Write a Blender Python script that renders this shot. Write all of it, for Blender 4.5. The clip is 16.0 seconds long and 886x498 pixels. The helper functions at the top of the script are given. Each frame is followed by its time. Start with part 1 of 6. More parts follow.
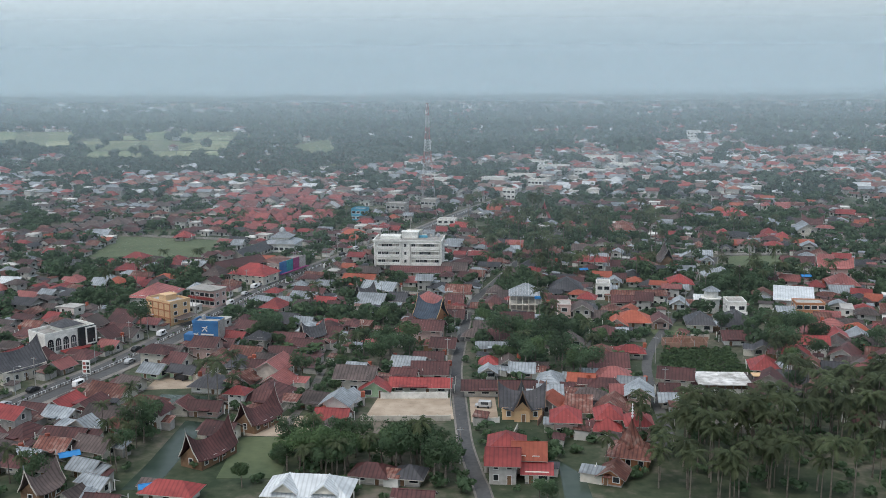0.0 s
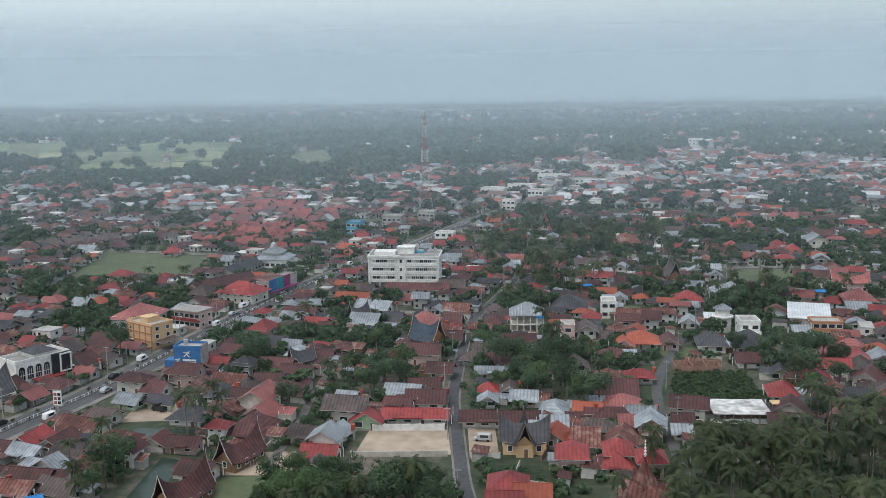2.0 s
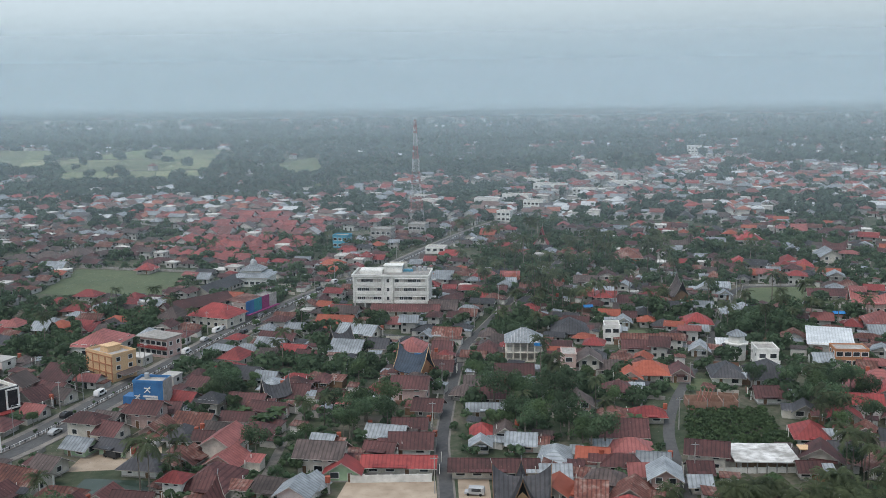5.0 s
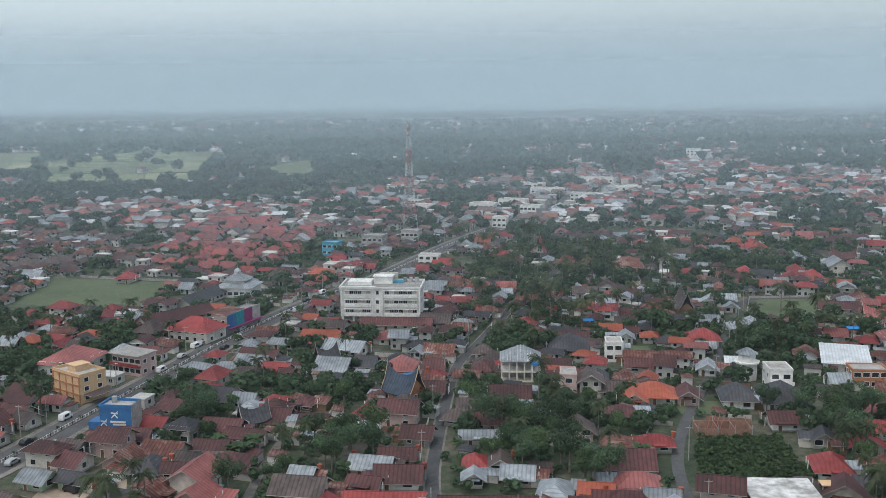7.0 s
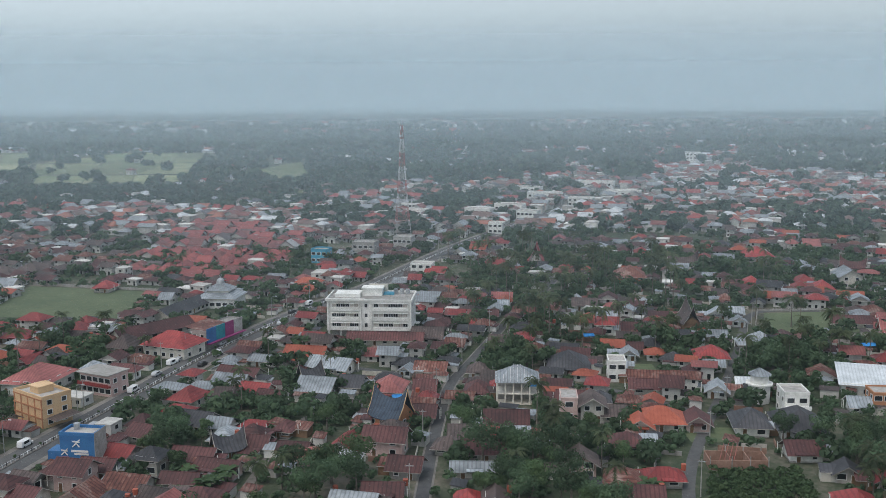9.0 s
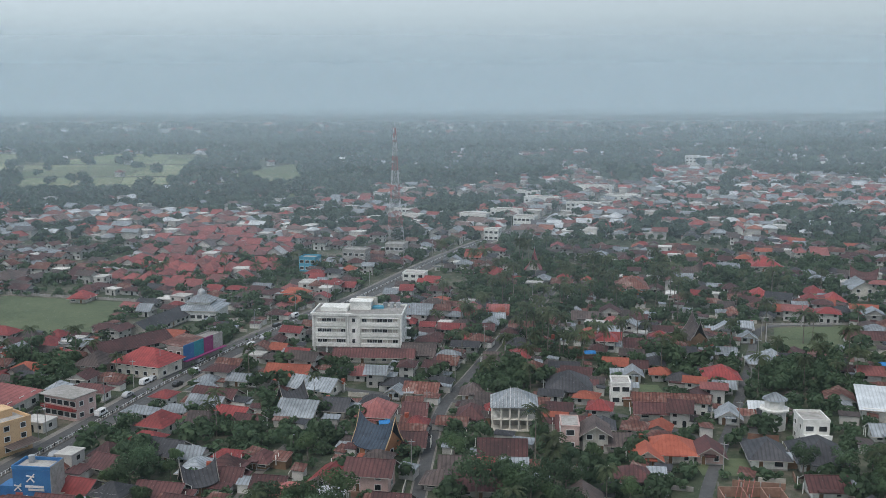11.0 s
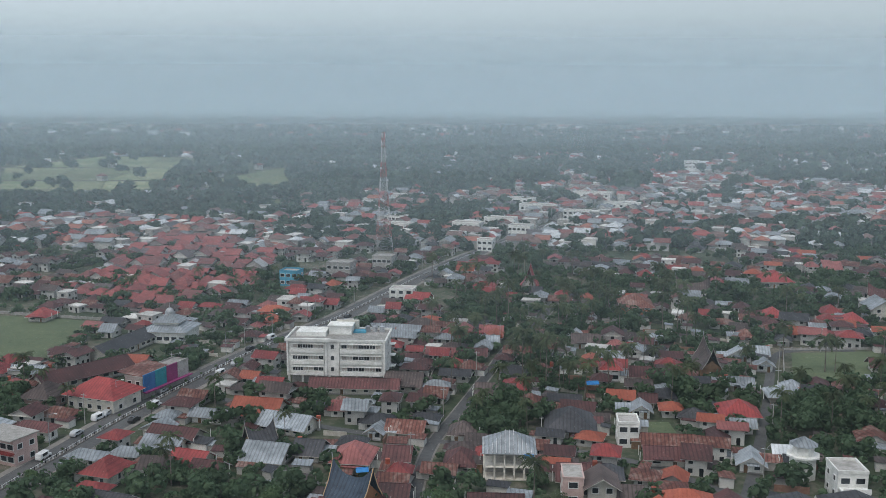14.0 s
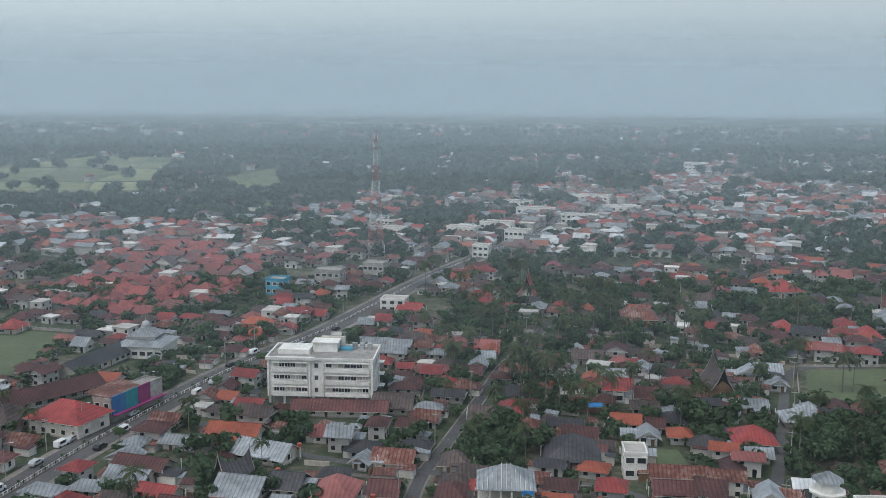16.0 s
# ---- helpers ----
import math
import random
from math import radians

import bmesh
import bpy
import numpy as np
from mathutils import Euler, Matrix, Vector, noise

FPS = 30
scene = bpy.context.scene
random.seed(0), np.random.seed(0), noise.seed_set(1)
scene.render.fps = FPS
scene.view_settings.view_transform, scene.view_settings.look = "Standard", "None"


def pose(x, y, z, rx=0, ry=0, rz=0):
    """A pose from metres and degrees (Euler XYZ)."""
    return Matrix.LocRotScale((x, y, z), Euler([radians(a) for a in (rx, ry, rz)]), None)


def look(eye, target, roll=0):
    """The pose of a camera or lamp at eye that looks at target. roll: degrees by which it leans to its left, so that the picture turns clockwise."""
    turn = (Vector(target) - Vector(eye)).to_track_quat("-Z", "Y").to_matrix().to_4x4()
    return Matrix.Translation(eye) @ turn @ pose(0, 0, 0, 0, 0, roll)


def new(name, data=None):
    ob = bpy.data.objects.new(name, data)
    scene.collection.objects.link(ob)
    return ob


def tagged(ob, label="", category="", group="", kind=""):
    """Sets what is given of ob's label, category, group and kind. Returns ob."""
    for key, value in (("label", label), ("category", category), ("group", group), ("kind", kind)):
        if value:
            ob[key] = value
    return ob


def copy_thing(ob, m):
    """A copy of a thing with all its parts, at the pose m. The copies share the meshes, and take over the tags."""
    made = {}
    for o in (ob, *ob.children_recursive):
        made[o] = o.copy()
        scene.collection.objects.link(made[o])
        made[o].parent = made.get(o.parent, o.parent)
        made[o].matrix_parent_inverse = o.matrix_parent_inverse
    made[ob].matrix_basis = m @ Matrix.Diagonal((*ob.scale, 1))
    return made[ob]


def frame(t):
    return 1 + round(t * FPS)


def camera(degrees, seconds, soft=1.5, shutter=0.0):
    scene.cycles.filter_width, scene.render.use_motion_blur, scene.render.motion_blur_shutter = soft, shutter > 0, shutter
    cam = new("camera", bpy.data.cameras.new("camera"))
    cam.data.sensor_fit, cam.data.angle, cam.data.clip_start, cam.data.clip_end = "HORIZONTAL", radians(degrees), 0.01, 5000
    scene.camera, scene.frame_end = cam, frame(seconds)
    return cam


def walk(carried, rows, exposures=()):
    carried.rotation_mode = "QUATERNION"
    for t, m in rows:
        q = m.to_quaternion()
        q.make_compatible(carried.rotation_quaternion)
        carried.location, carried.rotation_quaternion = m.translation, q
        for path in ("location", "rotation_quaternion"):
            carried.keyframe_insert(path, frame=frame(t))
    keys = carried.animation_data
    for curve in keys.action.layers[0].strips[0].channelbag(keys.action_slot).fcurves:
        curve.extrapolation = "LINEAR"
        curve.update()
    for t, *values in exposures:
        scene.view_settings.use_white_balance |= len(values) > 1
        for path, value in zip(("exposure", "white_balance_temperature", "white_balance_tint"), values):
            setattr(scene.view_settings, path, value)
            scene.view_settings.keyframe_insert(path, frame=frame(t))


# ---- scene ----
cam = camera(48.0, 16.0, soft=0.6)
PATH = [
    (0.0, pose(0.00, 0.00, 87.83) @ pose(0, 0, 0, 0, 0, 0.001) @ pose(0, 0, 0, 79.844) @ pose(0, 0, 0, 0, 0, -0.245)),
    (1.0, pose(0.57, 9.29, 87.83) @ pose(0, 0, 0, 0, 0, 0.029) @ pose(0, 0, 0, 80.102) @ pose(0, 0, 0, 0, 0, -0.453)),
    (2.0, pose(1.17, 18.73, 87.81) @ pose(0, 0, 0, 0, 0, -0.008) @ pose(0, 0, 0, 80.305) @ pose(0, 0, 0, 0, 0, -0.587)),
    (3.0, pose(1.79, 28.29, 87.80) @ pose(0, 0, 0, 0, 0, -0.088) @ pose(0, 0, 0, 80.459) @ pose(0, 0, 0, 0, 0, -0.657)),
    (4.0, pose(2.44, 37.97, 87.78) @ pose(0, 0, 0, 0, 0, -0.192) @ pose(0, 0, 0, 80.571) @ pose(0, 0, 0, 0, 0, -0.672)),
    (5.0, pose(3.11, 47.76, 87.76) @ pose(0, 0, 0, 0, 0, -0.308) @ pose(0, 0, 0, 80.650) @ pose(0, 0, 0, 0, 0, -0.643)),
    (6.0, pose(3.80, 57.65, 87.75) @ pose(0, 0, 0, 0, 0, -0.428) @ pose(0, 0, 0, 80.706) @ pose(0, 0, 0, 0, 0, -0.580)),
    (7.0, pose(4.51, 67.61, 87.75) @ pose(0, 0, 0, 0, 0, -0.546) @ pose(0, 0, 0, 80.746) @ pose(0, 0, 0, 0, 0, -0.494)),
    (8.0, pose(5.24, 77.65, 87.76) @ pose(0, 0, 0, 0, 0, -0.661) @ pose(0, 0, 0, 80.779) @ pose(0, 0, 0, 0, 0, -0.394)),
    (9.0, pose(5.98, 87.74, 87.78) @ pose(0, 0, 0, 0, 0, -0.773) @ pose(0, 0, 0, 80.812) @ pose(0, 0, 0, 0, 0, -0.288)),
    (10.0, pose(6.73, 97.88, 87.83) @ pose(0, 0, 0, 0, 0, -0.883) @ pose(0, 0, 0, 80.847) @ pose(0, 0, 0, 0, 0, -0.183)),
    (11.0, pose(7.49, 108.06, 87.89) @ pose(0, 0, 0, 0, 0, -0.994) @ pose(0, 0, 0, 80.888) @ pose(0, 0, 0, 0, 0, -0.084)),
    (12.0, pose(8.26, 118.26, 87.99) @ pose(0, 0, 0, 0, 0, -1.106) @ pose(0, 0, 0, 80.932) @ pose(0, 0, 0, 0, 0, 0.006)),
    (13.0, pose(9.03, 128.47, 88.11) @ pose(0, 0, 0, 0, 0, -1.221) @ pose(0, 0, 0, 80.974) @ pose(0, 0, 0, 0, 0, 0.086)),
    (14.0, pose(9.81, 138.69, 88.26) @ pose(0, 0, 0, 0, 0, -1.337) @ pose(0, 0, 0, 81.004) @ pose(0, 0, 0, 0, 0, 0.159)),
    (15.0, pose(10.59, 148.89, 88.45) @ pose(0, 0, 0, 0, 0, -1.451) @ pose(0, 0, 0, 81.007) @ pose(0, 0, 0, 0, 0, 0.232)),
    (16.0, pose(11.38, 159.06, 88.67) @ pose(0, 0, 0, 0, 0, -1.558) @ pose(0, 0, 0, 80.961) @ pose(0, 0, 0, 0, 0, 0.314)),
]
walk(cam, PATH, ((0.0, 0.20, 6450, 9), (16.0, 0.0, 6450, 9)))

# ---- world and sun: bright haze under a closed sky ----
world = bpy.data.worlds.new("overcast_sky")
scene.world = world
world.use_nodes = True
wn, wl = world.node_tree.nodes, world.node_tree.links
wn.clear()
w_out = wn.new("ShaderNodeOutputWorld")
w_add = wn.new("ShaderNodeAddShader")
w_sky = wn.new("ShaderNodeTexSky")
w_sky.sky_type, w_sky.sun_disc = "NISHITA", False
w_sky.sun_elevation, w_sky.sun_rotation = radians(58), radians(215)
w_sky.dust_density = 6.0
w_b1 = wn.new("ShaderNodeBackground")
w_b1.inputs[1].default_value = 0.05
wl.new(w_sky.outputs[0], w_b1.inputs[0])
w_tc = wn.new("ShaderNodeTexCoord")
w_sep = wn.new("ShaderNodeSeparateXYZ")
wl.new(w_tc.outputs["Generated"], w_sep.inputs[0])
w_noise = wn.new("ShaderNodeTexNoise")
w_noise.inputs["Scale"].default_value = 3.0
wl.new(w_tc.outputs["Generated"], w_noise.inputs["Vector"])
w_mul = wn.new("ShaderNodeMath")
w_mul.operation = "MULTIPLY_ADD"
w_mul.inputs[1].default_value, w_mul.inputs[2].default_value = 0.05, -0.025
wl.new(w_noise.outputs[0], w_mul.inputs[0])
w_sum = wn.new("ShaderNodeMath")
wl.new(w_sep.outputs[2], w_sum.inputs[0])
wl.new(w_mul.outputs[0], w_sum.inputs[1])
w_ramp = wn.new("ShaderNodeValToRGB")
for at, col in ((0.0, (0.405, 0.495, 0.56)), (0.02, (0.45, 0.54, 0.605)), (0.07, (0.50, 0.592, 0.655)), (0.13, (0.535, 0.63, 0.695)), (0.35, (0.58, 0.67, 0.76))):
    el = w_ramp.color_ramp.elements.new(at)
    el.color = (*col, 1)
w_ramp.color_ramp.elements.remove(w_ramp.color_ramp.elements[0])
w_ramp.color_ramp.elements[-1].color = (0.58, 0.665, 0.76, 1)
wl.new(w_sum.outputs[0], w_ramp.inputs[0])
w_b2 = wn.new("ShaderNodeBackground")
w_side = wn.new("ShaderNodeMath")
w_side.operation = "MULTIPLY_ADD"
w_side.inputs[1].default_value, w_side.inputs[2].default_value = -0.18, 0.91
wl.new(w_sep.outputs[0], w_side.inputs[0])
wl.new(w_side.outputs[0], w_b2.inputs[1])
wl.new(w_ramp.outputs[0], w_b2.inputs[0])
wl.new(w_b1.outputs[0], w_add.inputs[0])
wl.new(w_b2.outputs[0], w_add.inputs[1])
wl.new(w_add.outputs[0], w_out.inputs[0])

sun = new("sun", bpy.data.lights.new("sun", "SUN"))
sun.data.energy, sun.data.angle, sun.data.color = 0.75, radians(14), (1.0, 0.96, 0.9)
sun.matrix_world = look((0, 0, 500), (120, 170, 0))


# ---- materials ----
def nodes_of(name):
    m = bpy.data.materials.new(name)
    m.use_nodes = True
    return m, m.node_tree.nodes, m.node_tree.links, m.node_tree.nodes["Principled BSDF"]


def paint(name, dark, light, rough=0.7, grain=1.5, blotch=0.12, vary=0.25, metal=0.0, bump=0.15, island=False, third=None, seams=0.0):
    """A weathered surface: two scales of noise between two colours, and a lighter or darker tone for each object."""
    m, n, l, b = nodes_of(name)
    tc = n.new("ShaderNodeTexCoord")
    n1, n2 = n.new("ShaderNodeTexNoise"), n.new("ShaderNodeTexNoise")
    n1.inputs["Scale"].default_value, n2.inputs["Scale"].default_value = grain, blotch
    n1.inputs["Detail"].default_value, n2.inputs["Detail"].default_value = 6, 3
    info = n.new("ShaderNodeNewGeometry" if island else "ShaderNodeObjectInfo")
    rand = info.outputs["Random Per Island" if island else "Random"]
    shift = n.new("ShaderNodeVectorMath")
    shift.operation = "MULTIPLY_ADD"
    comb = n.new("ShaderNodeCombineXYZ")
    for i in range(3):
        l.new(rand, comb.inputs[i])
    l.new(comb.outputs[0], shift.inputs[0])
    shift.inputs[1].default_value = (90, 70, 50)
    l.new(tc.outputs["Object"], shift.inputs[2])
    for q in (n1, n2):
        l.new(shift.outputs[0], q.inputs["Vector"])
    mixf = n.new("ShaderNodeMath")
    mixf.operation = "MULTIPLY_ADD"
    l.new(n1.outputs[0], mixf.inputs[0])
    mixf.inputs[1].default_value = 0.9
    sub = n.new("ShaderNodeMath")
    sub.operation = "MULTIPLY_ADD"
    l.new(n2.outputs[0], sub.inputs[0])
    sub.inputs[1].default_value, sub.inputs[2].default_value = 1.2, -0.55
    l.new(sub.outputs[0], mixf.inputs[2])
    ramp = n.new("ShaderNodeValToRGB")
    ramp.color_ramp.elements[0].position, ramp.color_ramp.elements[1].position = 0.2, 0.85
    ramp.color_ramp.elements[0].color, ramp.color_ramp.elements[1].color = (*dark, 1), (*light, 1)
    if third:
        el = ramp.color_ramp.elements.new(0.5)
        el.color = (*third, 1)
    l.new(mixf.outputs[0], ramp.inputs[0])
    hsv = n.new("ShaderNodeHueSaturation")
    val = n.new("ShaderNodeMapRange")
    val.inputs[3].default_value, val.inputs[4].default_value = 1 - vary, 1 + vary
    l.new(rand, val.inputs[0])
    l.new(val.outputs[0], hsv.inputs["Value"])
    l.new(ramp.outputs[0], hsv.inputs["Color"])
    tone = hsv.outputs[0]
    if seams:
        wave, mul = n.new("ShaderNodeTexWave"), n.new("ShaderNodeMixRGB")
        wave.inputs["Scale"].default_value, wave.inputs["Distortion"].default_value = 0.33, 0.4
        l.new(tc.outputs["Object"], wave.inputs["Vector"])
        wr = n.new("ShaderNodeValToRGB")
        wr.color_ramp.elements[0].color, wr.color_ramp.elements[1].position = (0.35, 0.35, 0.35, 1), 0.45
        l.new(wave.outputs[0], wr.inputs[0])
        mul.blend_type, mul.inputs[0].default_value = "MULTIPLY", seams
        l.new(tone, mul.inputs[1])
        l.new(wr.outputs[0], mul.inputs[2])
        tone = mul.outputs[0]
    l.new(tone, b.inputs["Base Color"])
    b.inputs["Roughness"].default_value, b.inputs["Metallic"].default_value = rough, metal
    b.inputs["Specular IOR Level"].default_value = 0.3
    if bump:
        bp = n.new("ShaderNodeBump")
        bp.inputs["Strength"].default_value, bp.inputs["Distance"].default_value = bump, 0.1
        l.new(n1.outputs[0], bp.inputs["Height"])
        l.new(bp.outputs[0], b.inputs["Normal"])
    return m


ROOF = {
    "red": paint("red_roof_sheet", (0.16, 0.026, 0.026), (0.32, 0.054, 0.050), 0.55, 0.6, 0.12, 0.22, seams=0.4),
    "pinkred": paint("faded_red_roof_sheet", (0.19, 0.064, 0.060), (0.34, 0.118, 0.108), 0.6, 0.6, 0.12, 0.2, seams=0.4),
    "maroon": paint("maroon_roof_sheet", (0.054, 0.024, 0.024), (0.125, 0.048, 0.046), 0.65, 0.7, 0.15, 0.3, seams=0.6),
    "orange": paint("orange_roof_tile", (0.24, 0.058, 0.034), (0.36, 0.10, 0.060), 0.65, 0.8, 0.12, 0.2, seams=0.2),
    "brown": paint("old_brown_roof_sheet", (0.052, 0.041, 0.039), (0.130, 0.096, 0.089), 0.7, 0.7, 0.15, 0.3, seams=0.6),
    "rust": paint("rusted_roof_sheet", (0.085, 0.036, 0.030), (0.28, 0.20, 0.17), 0.75, 0.9, 0.25, 0.25, third=(0.155, 0.060, 0.046), seams=0.7),
    "zinc": paint("grey_zinc_roof_sheet", (0.17, 0.19, 0.205), (0.36, 0.39, 0.415), 0.5, 0.6, 0.15, 0.25, seams=0.5),
    "white": paint("pale_roof_sheet", (0.38, 0.405, 0.42), (0.62, 0.645, 0.66), 0.5, 0.5, 0.15, 0.15, seams=0.3),
    "dark": paint("dark_roof_sheet", (0.030, 0.031, 0.036), (0.070, 0.068, 0.074), 0.6, 0.7, 0.15, 0.3, seams=0.5),
    "blue": paint("dark_blue_roof_sheet", (0.024, 0.036, 0.056), (0.056, 0.08, 0.115), 0.55, 0.7, 0.15, 0.2, seams=0.5),
}
WALL = {
    "cream": paint("cream_plaster", (0.42, 0.39, 0.34), (0.66, 0.62, 0.55), 0.85, 0.8, 0.2, 0.2),
    "white": paint("white_plaster", (0.55, 0.545, 0.51), (0.79, 0.78, 0.745), 0.8, 0.8, 0.2, 0.08),
    "pink": paint("pink_plaster", (0.40, 0.28, 0.255), (0.56, 0.41, 0.37), 0.85, 0.8, 0.2, 0.15),
    "green": paint("pale_green_plaster", (0.28, 0.42, 0.27), (0.45, 0.60, 0.40), 0.85, 0.8, 0.2, 0.1),
    "brown": paint("brown_plank_wall", (0.13, 0.08, 0.05), (0.28, 0.17, 0.10), 0.8, 1.2, 0.2, 0.2),
    "orange": paint("orange_plank_wall", (0.30, 0.13, 0.065), (0.44, 0.21, 0.11), 0.75, 1.2, 0.2, 0.15),
    "concrete": paint("bare_concrete", (0.24, 0.23, 0.21), (0.40, 0.38, 0.36), 0.9, 1.0, 0.25, 0.15),
    "yellow": paint("apricot_plaster", (0.55, 0.36, 0.20), (0.68, 0.47, 0.28), 0.8, 0.6, 0.2, 0.05),
    "blue": paint("bright_blue_mural_paint", (0.03, 0.11, 0.27), (0.05, 0.18, 0.38), 0.6, 0.5, 0.15, 0.05),
    "teal": paint("teal_panel_paint", (0.015, 0.18, 0.22), (0.03, 0.28, 0.33), 0.5, 0.5, 0.15, 0.05),
    "paleblue": paint("sky_blue_plaster", (0.06, 0.26, 0.38), (0.10, 0.36, 0.48), 0.7, 0.5, 0.15, 0.1),
    "magenta": paint("magenta_panel_paint", (0.22, 0.03, 0.12), (0.32, 0.05, 0.18), 0.5, 0.5, 0.15, 0.1),
}
GLASS = paint("dark_window_glass", (0.015, 0.018, 0.022), (0.05, 0.055, 0.06), 0.15, 0.4, 0.1, 0.5, bump=0)
FRAME = paint("white_painted_frame", (0.55, 0.54, 0.52), (0.74, 0.73, 0.71), 0.6, 1.0, 0.2, 0.1)
BARGE = paint("weathered_fascia_board", (0.30, 0.27, 0.24), (0.5, 0.46, 0.42), 0.7, 1.0, 0.2, 0.35)
WOOD = paint("brown_door_wood", (0.10, 0.055, 0.03), (0.22, 0.13, 0.075), 0.6, 2.0, 0.3, 0.25)
BARK = paint("grey_brown_bark", (0.09, 0.075, 0.06), (0.24, 0.21, 0.175), 0.9, 3.0, 0.5, 0.2)
LEAF = paint("dark_green_foliage", (0.054, 0.094, 0.052), (0.120, 0.180, 0.094), 0.7, 0.9, 0.2, 0.35, bump=0)
LEAF2 = paint("mid_green_foliage", (0.060, 0.105, 0.050), (0.130, 0.190, 0.085), 0.7, 0.9, 0.2, 0.3, bump=0)
PALM = paint("palm_frond_green", (0.045, 0.066, 0.032), (0.125, 0.150, 0.075), 0.6, 0.8, 0.3, 0.3, bump=0)
BANANA = paint("banana_leaf_green", (0.055, 0.098, 0.042), (0.105, 0.165, 0.070), 0.55, 0.8, 0.3, 0.2, bump=0)
WOODS = paint("far_wood_foliage", (0.050, 0.078, 0.058), (0.100, 0.136, 0.092), 0.8, 0.05, 0.012, 0.35, bump=0, island=True)
GROUND = paint("earth_and_grass", (0.024, 0.040, 0.020), (0.16, 0.135, 0.11), 0.95, 0.42, 0.03, 0.0, third=(0.058, 0.070, 0.042))
GRASS = paint("mown_grass", (0.068, 0.092, 0.050), (0.118, 0.140, 0.074), 0.95, 0.5, 0.04, 0.05)
PADDY = paint("ripening_paddy", (0.09, 0.12, 0.055), (0.20, 0.20, 0.11), 0.95, 0.05, 0.012, 0.35)
ASPHALT = paint("grey_asphalt", (0.066, 0.066, 0.068), (0.115, 0.114, 0.112), 0.9, 0.8, 0.08, 0.1)
DARK_ASPHALT = paint("fresh_dark_asphalt", (0.055, 0.055, 0.058), (0.10, 0.10, 0.10), 0.85, 0.8, 0.1, 0.1)
PAVING = paint("dusty_paving", (0.105, 0.098, 0.09), (0.22, 0.20, 0.18), 0.9, 0.7, 0.1, 0.15)
SAND = paint("pale_sandy_earth", (0.27, 0.21, 0.155), (0.46, 0.375, 0.29), 0.95, 0.35, 0.08, 0.05)
WATER = paint("green_pond_water", (0.026, 0.042, 0.032), (0.050, 0.070, 0.054), 0.2, 0.3, 0.05, 0.05, bump=0.02)
WATER.node_tree.nodes["Principled BSDF"].inputs["Specular IOR Level"].default_value = 0.12
STEEL_R = paint("red_tower_paint", (0.24, 0.07, 0.06), (0.32, 0.10, 0.085), 0.6, 1.0, 0.2, 0.1)
STEEL_P = paint("weathered_pale_tower_paint", (0.40, 0.39, 0.385), (0.58, 0.57, 0.56), 0.7, 1.0, 0.2, 0.1)
STEEL_W = paint("white_tower_paint", (0.55, 0.55, 0.55), (0.75, 0.75, 0.75), 0.6, 1.0, 0.2, 0.1)
STEEL_G = paint("galvanised_steel", (0.28, 0.29, 0.30), (0.46, 0.47, 0.48), 0.5, 1.0, 0.2, 0.1, metal=0.4)
CAR = [paint("car_paint_" + a, d, c, 0.25, 0.4, 0.1, 0.05, bump=0) for a, d, c in (
    ("white", (0.62, 0.62, 0.62), (0.75, 0.75, 0.75)), ("silver", (0.32, 0.33, 0.34), (0.42, 0.43, 0.44)),
    ("black", (0.02, 0.02, 0.022), (0.04, 0.04, 0.042)), ("red", (0.30, 0.03, 0.02), (0.38, 0.04, 0.03)))]
TYRE = paint("black_rubber", (0.015, 0.015, 0.015), (0.03, 0.03, 0.03), 0.9, 2.0, 0.4, 0.1, bump=0)
TARP = paint("blue_tarpaulin", (0.02, 0.16, 0.42), (0.05, 0.28, 0.60), 0.6, 0.8, 0.2, 0.1)
FARHOUSE = paint("far_house_walls", (0.30, 0.29, 0.27), (0.66, 0.64, 0.60), 0.85, 0.3, 0.05, 0.25, island=True)


def island_ramp(name, stops, rough=0.6):
    """Each loose piece takes one of several colours."""
    m, n, l, b = nodes_of(name)
    geo = n.new("ShaderNodeNewGeometry")
    ramp = n.new("ShaderNodeValToRGB")
    ramp.color_ramp.interpolation = "CONSTANT"
    ramp.color_ramp.elements[0].color = (*stops[0][1], 1)
    for at, col in stops[1:]:
        ramp.color_ramp.elements.new(at).color = (*col, 1)
    ramp.color_ramp.elements.remove(ramp.color_ramp.elements[-1])
    l.new(geo.outputs["Random Per Island"], ramp.inputs[0])
    tc, nz, mx = n.new("ShaderNodeTexCoord"), n.new("ShaderNodeTexNoise"), n.new("ShaderNodeMixRGB")
    nz.inputs["Scale"].default_value = 0.35
    l.new(tc.outputs["Object"], nz.inputs["Vector"])
    mx.blend_type = "MULTIPLY"
    mx.inputs[0].default_value = 0.6
    l.new(ramp.outputs[0], mx.inputs[1])
    cr = n.new("ShaderNodeValToRGB")
    cr.color_ramp.elements[0].position, cr.color_ramp.elements[1].position = 0.3, 0.65
    cr.color_ramp.elements[0].color = (0.45, 0.45, 0.45, 1)
    l.new(nz.outputs[0], cr.inputs[0])
    l.new(cr.outputs[0], mx.inputs[2])
    l.new(mx.outputs[0], b.inputs["Base Color"])
    b.inputs["Roughness"].default_value = rough
    return m


